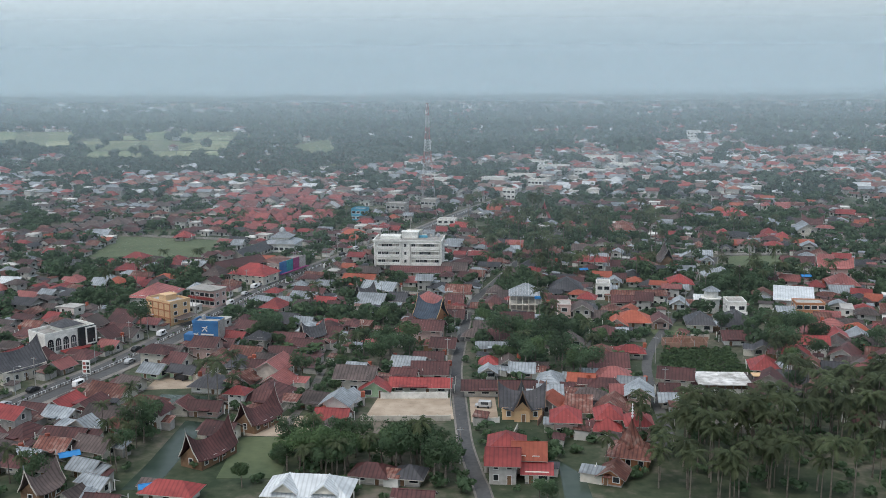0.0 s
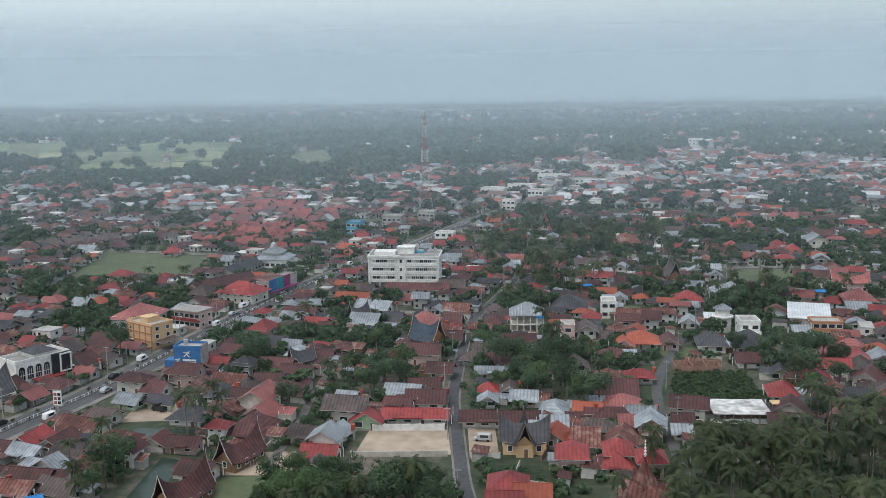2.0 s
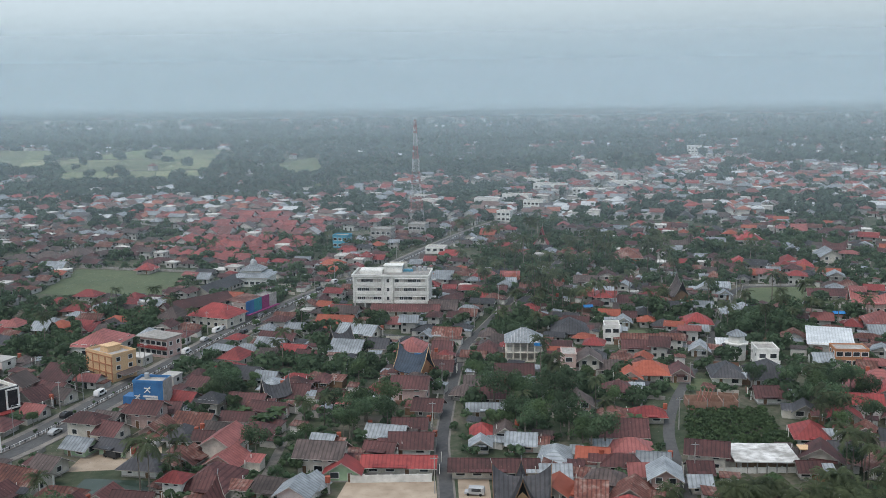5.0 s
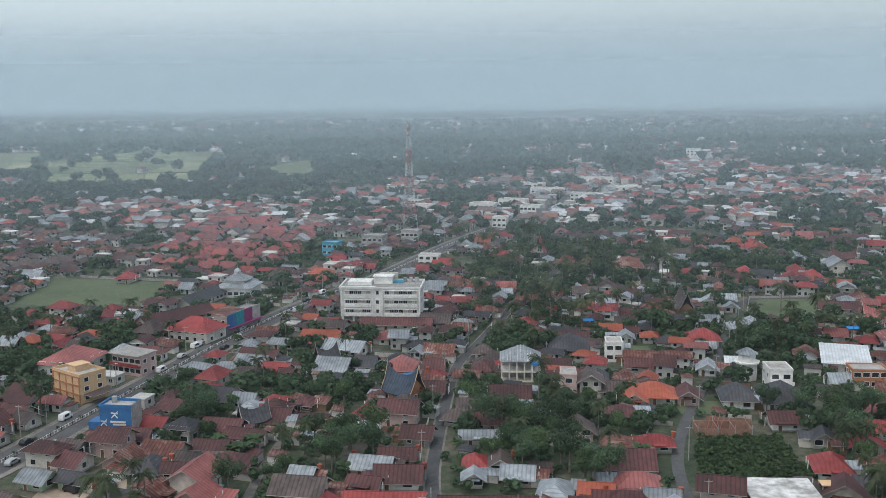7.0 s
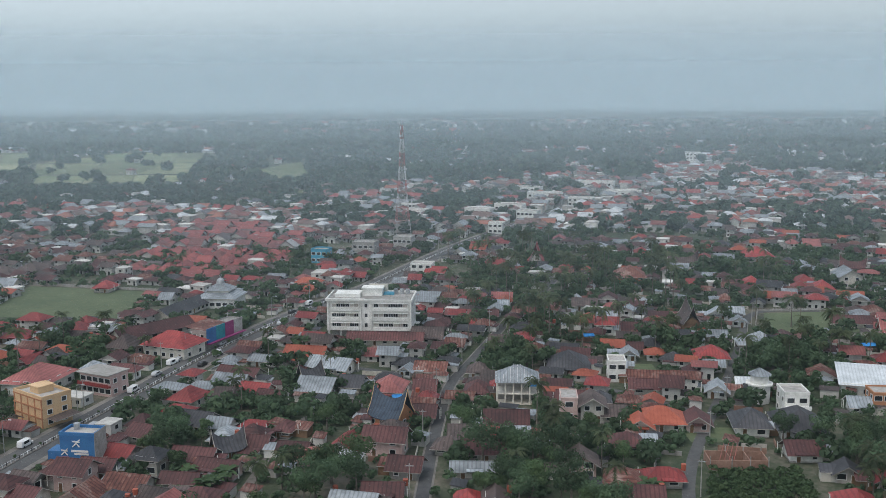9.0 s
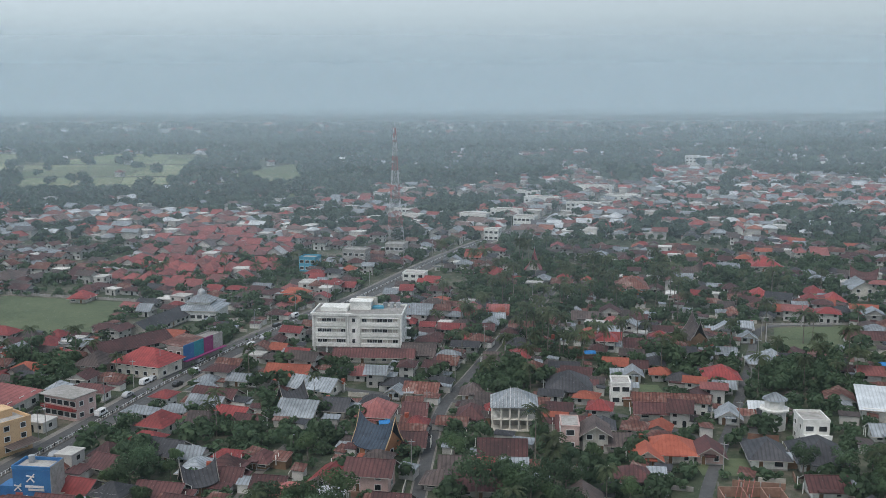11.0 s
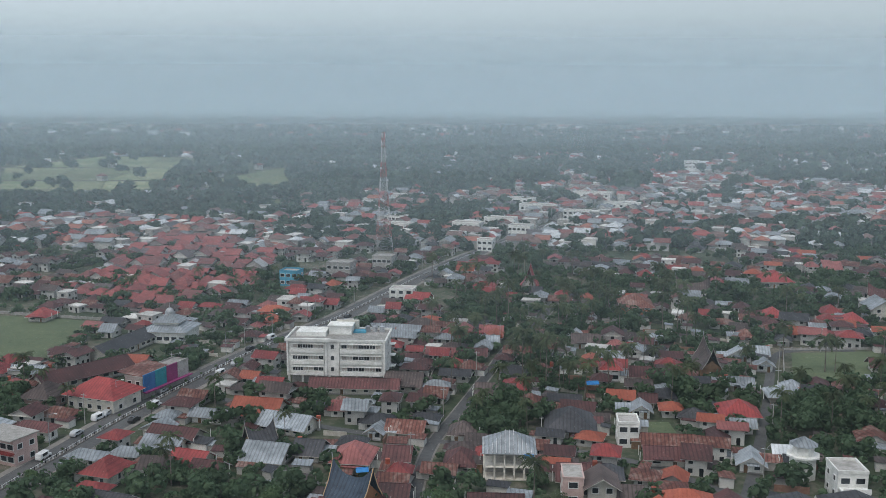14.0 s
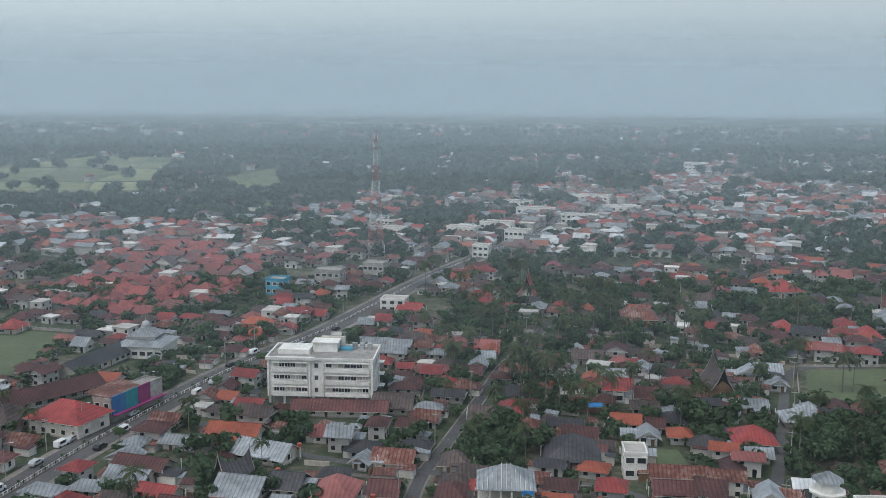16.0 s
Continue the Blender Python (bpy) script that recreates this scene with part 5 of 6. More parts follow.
house(-90.9, 228.6, -10, 9.0, 2.1, "gable", "maroon", "white")
house(-81.0, 220.7, -24, 8.7, 5.7, "gable", "brown", "cream")
house(-78.1, 234.4, -10, 5.4, 3.0, "gable", "rust", "cream")
house(-94.3, 214.9, -20, 5.3, 3.2, "gable", "zinc", "cream")
house(-94.6, 210.1, -14, 4.9, 2.4, "gable", "maroon", "cream")
house(-88.3, 209.1, -14, 1.5, 5.4, "gable", "brown", "white")
house(-78.9, 208.2, -24, 5.7, 4.1, "gable", "zinc", "cream")
house(-72.9, 198.6, -24, 3.3, 4.0, "gable", "zinc", "cream")
house(-57.0, 196.0, -12, 10.2, 5.0, "hip", "red", "cream")
house(-76.5, 192.8, -24, 3.2, 2.4, "gabley", "brown", "cream")
house(-69.2, 190.0, -10, 5.9, 2.6, "gable", "maroon", "cream")
house(-179.4, 405.2, -10, 7.5, 6.0, "gable", "white", "cream")
house(-153.9, 408.8, -10, 5.4, 7.7, "hip", "pinkred", "cream")
house(-141.0, 402.3, -10, 4.8, 6.4, "gable", "zinc", "cream")
house(-150.9, 445.2, -10, 6.9, 6.4, "hip", "red", "cream")
house(-139.3, 432.8, -10, 8.9, 7.8, "hip", "red", "cream")
house(-110.9, 375.9, -12, 13.7, 16.2, "hip", "pinkred", "white", 4.5)
house(-198.3, 558.0, -10, 13.2, 9.1, "hip", "brown", "cream")
house(-185.8, 564.3, -10, 12.7, 14.5, "hip", "brown", "cream")
house(-181.9, 525.8, -10, 7.7, 9.0, "gable", "zinc", "cream")
house(-137.2, 520.7, -10, 6.9, 8.2, "hip", "red", "cream")
house(9.4, 551.5, -20, 8.4, 6.4, "gable", "red", "cream")
house(115.6, 414.9, -8, 9.5, 7.4, "hip", "zinc", "cream")
house(-146.7, 327.7, -15, 5.0, 14.2, "hip", "brown", "cream")
house(-146.1, 382.5, -12, 7.5, 5.7, "hip", "dark", "cream")
house(-129.9, 359.7, -12, 3.1, 8.8, "hip", "brown", "white")
house(-26.7, 368.0, -15, 9.2, 8.8, "gable", "zinc", "cream")
house(20.8, 384.5, -8, 5.5, 6.5, "hip", "brown", "white")
house(54.6, 342.4, -5, 5.1, 5.7, "gable", "brown", "cream")
house(159.2, 388.5, -10, 10.0, 11.4, "hip", "pinkred", "pink", 5.0)
house(156.0, 381.6, -8, 7.7, 6.2, "gable", "zinc", "white")
house(173.3, 591.1, -6, 12.8, 23.5, "hip", "red", "cream", 4.0)
house(200.2, 620.3, -6, 4.8, 24.3, "hip", "pinkred", "cream", 6.0)
house(211.8, 624.3, -6, 7.3, 24.0, "gable", "pinkred", "white", 4.0)
house(191.1, 524.6, -6, 9.4, 23.8, "gabley", "zinc", "cream", 6.0)
house(173.4, 523.1, -6, 6.8, 7.9, "hip", "red", "cream")
house(96.6, 531.6, -6, 11.7, 18.6, "hip", "rust", "orange", 5.0)
house(117.6, 606.0, -6, 6.0, 11.8, "hip", "red", "cream")
house(48.3, 442.9, -8, 3.8, 8.3, "hip", "rust", "cream")
house(5.2, 427.9, -8, 9.7, 9.0, "gable", "brown", "cream")
house(31.7, 417.8, -8, 9.7, 6.8, "gable", "brown", "cream")
house(160.7, 443.9, -10, 12.9, 6.0, "gable", "maroon", "cream")
house(145.9, 326.0, -20, 3.3, 7.3, "hip", "red", "cream")
house(-9.5, 424.5, -5, 25, 5.5, "gable", "maroon", "cream", 3.1)
# ---- where nothing else may stand ----
def near_line(x, y, line, r):
    return any((p.x - x) ** 2 + (p.y - y) ** 2 < r * r for p in line)


LINES = [(main_line, 8.2), (centre_line, 2.5), (right_line, 2.4), (lane_line, 1.6), (cross_line, 1.9)]
OPEN = [(-171, -114, 460, 530), (-21, 4, 242, 262), (6, 14, 241, 262), (-85, -62, 252, 286), (-70, -58, 198, 244), (25, 31, 188, 217), (124, 166, 434, 470), (62, 78, 382, 398), (70, 89, 323, 337), (-50, -32, 231, 246), (-50, -40, 205, 231), (62, 95, 276, 315), (-24, 4, 226, 243), (68, 92, 253, 262)]


def free(x, y, r, roads=True, opens=True):
    if roads and any(near_line(x, y, l, w + r * 0.8) for l, w in LINES):
        return False
    if opens and any(a - r < x < b + r and c - r < y < d + r for a, b, c, d in OPEN):
        return False
    return all((x - a) ** 2 + (y - b) ** 2 > (r + c) ** 2 for a, b, c in TAKEN)


def in_grove(x, y):
    return 45 < x < 140 and 185 < y < (231 if x < 90 else 257)


# clumps of trees: centre, radii, how many, share of palms, size
CLUMPS = ((-20, 214, 14, 9, 24, 0.3, 0.9), (-33, 216, 7, 12, 12, 0.2, 0.8), (-73.5, 222, 2.5, 18, 12, 0.7, 0.9), (-56.5, 225, 1.5, 8, 5, 0.4, 0.7), (-88, 205, 8, 12, 12, 0.5, 0.9), (-8, 208, 16, 10, 26, 0.1, 1.0), (-3, 220, 6, 5, 9, 0.1, 0.75), (-14, 300, 14, 14, 22, 0.1, 1.0), (28, 300, 14, 16, 26, 0.1, 1.0), (40, 282, 10, 10, 12, 0.0, 1.0), (-58, 326, 12, 15, 24, 0.05, 0.9),
          (-45, 350, 12, 14, 14, 0.1, 1.0), (30, 395, 16, 16, 22, 0.3, 1.0), (20, 440, 16, 26, 26, 0.5, 1.0), (45, 450, 16, 16, 18, 0.3, 1.0), (-72, 350, 8, 12, 8, 0.0, 0.9), (-58, 262, 4, 4, 4, 1.0, 1.0),
          (108, 312, 15, 11, 24, 0.2, 1.05), (124, 395, 15, 15, 36, 0.2, 1.05), (100, 285, 8, 12, 10, 0.3, 1.0), (-30, 265, 5, 20, 8, 0.3, 0.8), (-80, 228, 7, 12, 10, 0.8, 1.0), (0, 470, 25, 30, 34, 0.4, 1.0), (80, 430, 14, 22, 20, 0.4, 1.0),
          (150, 520, 40, 40, 40, 0.4, 1.0), (60, 520, 30, 35, 36, 0.3, 1.0), (-180, 455, 14, 10, 16, 0.1, 1.1), (-120, 425, 25, 12, 16, 0.1, 1.0), (-105, 445, 8, 8, 6, 0, 1.0), (17, 192, 8, 3, 7, 0.0, 0.6), (-35, 205, 12, 8, 10, 0.2, 1.0), (200, 420, 20, 30, 20, 0.3, 1.0), (-130, 380, 20, 20, 12, 0.1, 1.0))


def in_clump(x, y):
    return any(((x - a) / b) ** 2 + ((y - c) / d) ** 2 < 1 for a, c, b, d, *_ in CLUMPS if c < 415)


def in_estate(x, y):
    return -150 < x < -62 and 532 + 1.25 * max(0, x + 96) + 0.7 * max(0, -96 - x) < y < 735 - 1.28 * max(0, x + 124)


# ---- the houses in between ----
kinds = ["maroon"] * 10 + ["brown"] * 4 + ["zinc"] * 5 + ["red"] * 4 + ["pinkred"] * 2 + ["rust"] * 6 + ["orange", "orange", "dark", "dark"]
made, mass = 0, []
for k in range(30000):
    y = 205 + 485 * rng.random() ** 0.9
    x = rng.uniform(-0.47 * y - 12, 0.47 * y + 22)
    w, d = rng.uniform(5, 10.5), rng.uniform(4.5, 7.5)
    if in_grove(x, y) or (x > 60 and y < 258) or in_estate(x, y) or in_clump(x, y):
        continue
    clump = noise.noise((x / 45, y / 60, 3.0)) - (0.12 if x > 20 and y > 380 else 0)
    if clump < -0.08 or not free(x, y, 0.42 * max(w, d)):
        continue
    rz = -12 - 0.05 * abs(x) + rng.choice((0, 0, 0, 90)) + rng.uniform(-6, 6)
    if y < 330 and made < 105:
        house(x, y, rz, w, d, rng.choice(("hip", "gable", "gable", "gabley")), rng.choice(kinds), rng.choice(("cream", "white", "cream", "concrete", "pink")), rng.choice((2.8, 3.0, 3.0, 3.2, 5.2)))
        made += 1
    elif y >= 330 and len(mass) < 900:
        w, d = 0.85 * w, 0.88 * d
        mass.append((x, y, w, d, rng.choice((2.2, 2.3, 2.5, 2.5, 4.4)), radians(rz)))
        TAKEN.append((x, y, 0.5 * max(w, d)))


# ---- lean-to sheds and plot walls between the houses ----
shed, plot = Build(), Build()
sheds = walls_ = 0
while sheds < 480 or walls_ < 420:
    y = 200 + 330 * rng.random() ** 0.9
    x = rng.uniform(-0.47 * y - 12, 0.47 * y + 22)
    rz = radians(-12 - 0.05 * abs(x) + rng.choice((0, 90)) + rng.uniform(-8, 8))
    c, e = math.cos(rz), math.sin(rz)
    if in_grove(x, y) or in_clump(x, y) or not free(x, y, 0.7):
        continue
    if sheds < 480 and rng.random() < 0.6:
        w, d, h = rng.uniform(1.2, 2.6), rng.uniform(1.0, 1.9), rng.uniform(1.7, 2.4)
        for vs, m in ((box_data(-w, -d, 0, w, d, h), 0), ([(a, b, z + (0.35 if b > 0 else 0)) for a, b, z in box_data(-w - 0.3, -d - 0.3, h + 0.02, w + 0.3, d + 0.3, h + 0.1)], 1 + rng.randrange(6))):
            shed.add([(x + a * c - b * e, y + a * e + b * c, z) for a, b, z in vs], BOX_F, m)
        TAKEN.append((x, y, 0.8 * w))
        sheds += 1
    elif walls_ < 420:
        w, h = rng.uniform(2.0, 6.0), rng.uniform(0.9, 1.6)
        if free(x + w * c, y + w * e, 0.3) and free(x - w * c, y - w * e, 0.3):
            plot.add([(x + a * c - b * e, y + a * e + b * c, z) for a, b, z in box_data(-w, -0.1, 0, w, 0.1, h)], BOX_F, rng.randrange(3))
        walls_ += 1
tagged(new("lean_to_sheds", shed.mesh("lean_to_sheds", FARHOUSE, ROOF["zinc"], ROOF["rust"], ROOF["maroon"], ROOF["brown"], ROOF["dark"], ROOF["rust"])), "small lean-to sheds with rusty and grey sheet roofs", "sheds", kind="stuff")
tagged(new("plot_walls", plot.mesh("plot_walls", WALL["concrete"], WALL["cream"], BRICK)), "low plaster and brick walls between plots", "walls", kind="stuff")


# ---- trees ----
def leaf_cloud(r, blobs, leaves, size, seed, squash=0.8):
    """Clumps of bent leaf sprays over several lobes, with gaps between them."""
    q = random.Random(seed)
    v, f = [], []
    for _ in range(blobs):
        a, rr = q.uniform(0, 6.28), r * q.uniform(0.25, 0.75)
        c = Vector((rr * math.cos(a), rr * math.sin(a), r * q.uniform(-0.45, 0.65) * squash))
        br = r * q.uniform(0.35, 0.6)
        for _ in range(leaves):
            d = Vector((q.gauss(0, 1), q.gauss(0, 1), q.gauss(0.25, 0.8))).normalized()
            p = c + Vector((d.x, d.y, d.z * squash)) * br * q.uniform(0.75, 1.08)
            s = size * q.uniform(0.6, 1.3)
            t = (d.cross(Vector((q.gauss(0, 1), q.gauss(0, 1), q.gauss(0, 1))))).normalized() * s
            u = (d.cross(t).normalized() + d * q.uniform(-0.5, 0.3)) * s * 0.75
            n = len(v)
            v += [tuple(p - t), tuple(p + u), tuple(p + t), tuple(p - u * 0.9)]
            f += [(n, n + 1, n + 2), (n, n + 2, n + 3)]
    return v, f


def trunk_build(h, r, lean, limbs, seed):
    q = random.Random(seed)
    b = Build()
    pts = [Vector((lean * (k / 4) ** 1.6, 0.3 * lean * (k / 4), h * k / 4)) for k in range(5)]
    for k in range(4):
        b.tube(pts[k], pts[k + 1], r * (1 - 0.16 * k), r * (1 - 0.16 * (k + 1)), 6)
    for _ in range(limbs):
        s = pts[3].lerp(pts[4], q.random())
        a = q.uniform(0, 6.28)
        b.tube(s, s + Vector((math.cos(a), math.sin(a), 0.8)) * h * q.uniform(0.25, 0.42), r * 0.4, r * 0.12, 5)
    return b


def tree_kind(h, r, seed, leaf, label, size=0.5):
    ob = thing("tree", 0, -900 - 20 * seed, 0, label, "tree", "leafy trees")
    part_mesh("trunk", trunk_build(h * 0.7, 0.035 * h, 0.2, 5, seed).mesh("trunk", BARK), ob)
    v, f = leaf_cloud(r, 12, 120, size * 0.48, seed)
    part_mesh("crown", mesh_of("crown", [(x, y, z + h - 0.55 * r) for x, y, z in v], f, [leaf]), ob)
    return ob


def palm_kind(h, seed, label):
    q = random.Random(seed)
    ob = thing("palm_tree", 0, -900 - 20 * seed, 0, label, "palm tree", "coconut palms")
    lean = q.uniform(-1.4, 1.4)
    part_mesh("trunk", trunk_build(h, 0.2, lean, 0, seed).mesh("trunk", BARK), ob)
    v, f = [], []
    for k in range(20):
        a = k * 2.4 + q.uniform(-0.2, 0.2)
        up = q.uniform(-0.45, 1.25)
        ln = q.uniform(3.2, 4.4)
        pos, d = Vector((lean, 0.3 * lean, h)), Vector((math.cos(a), math.sin(a), up)).normalized()
        side = Vector((-math.sin(a), math.cos(a), 0))
        for s in range(10):
            nxt = pos + d * ln / 10
            n = len(v)
            v += [tuple(pos - Vector((0, 0, 0.05))), tuple(pos + Vector((0, 0, 0.06))), tuple(nxt)]
            f += [(n, n + 1, n + 2)]
            wd = 0.22 + 0.62 * math.sin(math.pi * min(1, s / 10 * 0.85 + 0.12))
            for sg in (-1, 1):
                if s == 0:
                    continue
                tip = pos + side * sg * wd * q.uniform(0.8, 1.1) + d * 0.45 + Vector((0, 0, -0.55 * wd * q.uniform(0.6, 1.3)))
                n = len(v)
                v += [tuple(pos), tuple(pos + d * ln / 9), tuple(tip)]
                f += [(n, n + 1, n + 2)]
            pos = nxt
            d = (d + Vector((0, 0, -0.15 - 0.01 * s))).normalized()
    part_mesh("crown", mesh_of("crown", v, f, [PALM]), ob)
    return ob


def banana_kind(seed):
    q = random.Random(seed)
    ob = thing("banana_plant", 0, -900 - 20 * seed, 0, "broad-leaved green banana plant", "banana plant", "banana plants")
    part_mesh("stem", trunk_build(2.4, 0.16, 0.1, 0, seed).mesh("stem", BANANA), ob)
    v, f = [], []
    for k in range(10):
        a = k * 2.4
        pos, d = Vector((0, 0, 2.2)), Vector((math.cos(a), math.sin(a), q.uniform(0.5, 1.6))).normalized()
        side = Vector((-math.sin(a), math.cos(a), 0))
        prev = None
        for s in range(6):
            wd = 0.12 + 0.42 * math.sin(math.pi * (s / 5) * 0.95)
            row = [pos - side * wd + Vector((0, 0, 0.12)), pos, pos + side * wd + Vector((0, 0, 0.12))]
            if prev:
                n = len(v)
                v += [tuple(p) for p in prev] + [tuple(p) for p in row]
                f += [(n, n + 1, n + 4, n + 3), (n + 1, n + 2, n + 5, n + 4)]
            prev = row
            pos = pos + d * 0.55
            d = (d + Vector((0, 0, -0.3))).normalized()
    part_mesh("leaves", mesh_of("leaves", v, f, [BANANA]), ob)
    return ob


TREES = [tree_kind(8, 3.4, 1, LEAF, "dense dark green leafy tree between houses"), tree_kind(10, 4.2, 2, LEAF, "tall dark green leafy tree between houses", 0.6),
         tree_kind(6.5, 2.8, 3, LEAF2, "mid-green leafy garden tree"), tree_kind(9, 3.8, 4, LEAF2, "broad mid-green leafy tree", 0.55), tree_kind(11, 4.6, 5, LEAF, "large dark green spreading tree", 0.62)]
PALMS = [palm_kind(h, 10 + i, "tall coconut palm with drooping fronds") for i, h in enumerate((9, 11.5, 13.5, 10.5))]
BANANAS = [banana_kind(20), banana_kind(21)]
SHRUB = tree_kind(6.5, 1.6, 6, LEAF2, "slim clipped shrub on the road median", 0.4)
SHRUB.name = "median_shrub"
tagged(SHRUB, category="shrub", group="shrubs on the median")
USED = set()
crowd = []
spots = []


def plant(src, x, y, s):
    m = pose(x, y, 0, 0, 0, rng.uniform(0, 360))
    if src.name not in USED:
        USED.add(src.name)
        src.matrix_world = m
        ob = src
    else:
        ob = copy_thing(src, m)
    ob.scale = (s * rng.uniform(0.9, 1.1), s * rng.uniform(0.9, 1.1), s)
    spots.append((x, y))


def try_plant(x, y, r, palm, size=1.0):
    if near_line(x, y, centre_line, 5.2) or near_line(x, y, right_line, 4.6) or not free(x, y, r) or any((x - a) ** 2 + (y - b) ** 2 < (1.3 * r) ** 2 for a, b in spots[-250:]):
        return False
    if palm < 0:
        plant(rng.choice(BANANAS), x, y, rng.uniform(0.9, 1.3))
    else:
        coconut = rng.random() < palm
        if coconut or y < 335:
            plant(rng.choice(PALMS if coconut else TREES), x, y, size * rng.uniform(0.8, 1.15))
        else:
            spots.append((x, y))
            crowd.append((x, y))
    return True


# the coconut grove, with open grass beyond it
n = 0
while n < 165:
    x, y = rng.uniform(45, 140), rng.uniform(188, 258)
    if in_grove(x, y) and not (x > 80 and y < 216 and rng.random() < 0.85) and free(x, y, 0.6):
        plant(rng.choice(PALMS), x, y, rng.uniform(0.85, 1.1))
        n += 1
# dense clumps of trees
for cx, cy, rx, ry, n, palm, size in CLUMPS:
    for _ in range(int(1.2 * n)):
        a, r = rng.uniform(0, 6.28), math.sqrt(rng.random())
        try_plant(cx + rx * r * math.cos(a), cy + ry * r * math.sin(a), 1.6, palm, 0.86 * size)
for _ in range(60):
    a, r = rng.uniform(0, 6.28), math.sqrt(rng.random())
    try_plant(*rng.choice(((-30 + 9 * r * math.cos(a), 226 + 9 * r * math.sin(a)), (50 + 7 * r * math.cos(a), 294 + 9 * r * math.sin(a)), (-45 + 6 * r * math.cos(a), 305 + 12 * r * math.sin(a)))), 0.7, -1)
for _ in range(1100):
    y = 205 + 400 * rng.random() ** 0.85
    x = rng.uniform(-0.47 * y - 12, 0.47 * y + 22)
    if not in_grove(x, y):
        try_plant(x, y, 1.9, 0.18, 0.9)
    if len(spots) > 760:
        break
for cx, cy, rx, ry, n in ((45, 425, 30, 30, 22), (150, 452, 22, 16, 7), (95, 520, 60, 45, 40), (30, 480, 25, 30, 20), (150, 400, 25, 30, 12), (60, 590, 50, 40, 20), (-60, 250, 12, 8, 3), (9, 236, 2, 2, 1)):
    for _ in range(n):
        a, r = rng.uniform(0, 6.28), math.sqrt(rng.random())
        x, y = cx + rx * r * math.cos(a), cy + ry * r * math.sin(a)
        if free(x, y, 0.5, opens=False) and not near_line(x, y, centre_line, 5.0):
            plant(rng.choice(PALMS), x, y, rng.uniform(0.9, 1.25))
# round street trees beside the main road
for k in (14, 20, 27, 33, 38, 45, 52, 57, 63, 68, 74, 80):
    p, d = main_line[k], (main_line[k + 1] - main_line[k]).normalized()
    sd = 6.6 if k % 2 else -6.6
    plant(TREES[2], p.x + d.y * sd, p.y - d.x * sd, rng.uniform(0.6, 0.8))
# clipped columns along the main road's median
for p in main_line[6:60:2]:
    plant(SHRUB, p.x + rng.uniform(-0.2, 0.2), p.y, rng.uniform(0.22, 0.36))


def scatter_leaves(name, points, seed, r, blobs, leaves, size, material, label, category):
    """Many low bushes or distant crowns as one body of leaves."""
    kinds_ = [np.array(leaf_cloud(1.0, blobs, leaves, size, seed + i)[0]) for i in range(6)]
    V, F, base = [], [], 0
    q = random.Random(seed)
    nq = len(kinds_[0]) // 4
    f0 = np.arange(nq)[:, None] * 4 + np.array([[0, 1, 2, 3]])
    for x, y in points:
        a, s = q.uniform(0, 6.28), r * q.uniform(0.6, 1.35)
        c, e = math.cos(a), math.sin(a)
        k = kinds_[q.randrange(6)]
        V.append(np.stack([x + s * (k[:, 0] * c - k[:, 1] * e), y + s * (k[:, 0] * e + k[:, 1] * c), s * (k[:, 2] * 0.9 + q.uniform(0.55, 1.0))], 1))
        F.append(f0 + base)
        base += len(k)
    me = mesh_of(name, np.concatenate(V).tolist(), np.concatenate(F).tolist(), [material])
    return tagged(new(name, me), label, category, kind="stuff")


mid = []
while len(mid) < 1250:
    y = 300 + 390 * rng.random() ** 0.8
    x = rng.uniform(-0.47 * y - 14, 0.47 * y + 24)
    if free(x, y, 0.9) and not near_line(x, y, centre_line, 4.6) and noise.noise((x / 40, y / 40, 5.0)) > -0.25 - (0.2 if x > 20 else 0):
        mid.append((x, y))
scatter_leaves("tree_crowns", crowd, 35, 3.6, 9, 34, 0.15, LEAF, "dark green leafy trees in clumps among the houses", "trees")
scatter_leaves("tree_belt", mid, 33, 2.9, 6, 22, 0.23, LEAF, "dark green trees crowded between the town's houses", "trees")
bush = []
while len(bush) < 3200:
    y = 195 + 420 * rng.random() ** 0.8
    x = rng.uniform(-0.47 * y - 14, 0.47 * y + 24)
    if free(x, y, 0.4) and noise.noise((x / 30, y / 30, 9.0)) > -0.35:
        bush.append((x, y))
scatter_leaves("undergrowth", bush, 31, 1.6, 4, 20, 0.28, LEAF, "dark green bushes and undergrowth between houses", "undergrowth")
crop = [(64 + 26 * rng.random(), 279 + 32 * rng.random()) for _ in range(700)]
crop = [(x, y) for x, y in crop if y < 305 and x > 63 + (y - 279) * 0.28]
scatter_leaves("vegetable_field", crop, 41, 0.9, 3, 9, 0.45, LEAF2, "dense dark green field of climbing crops", "crop")


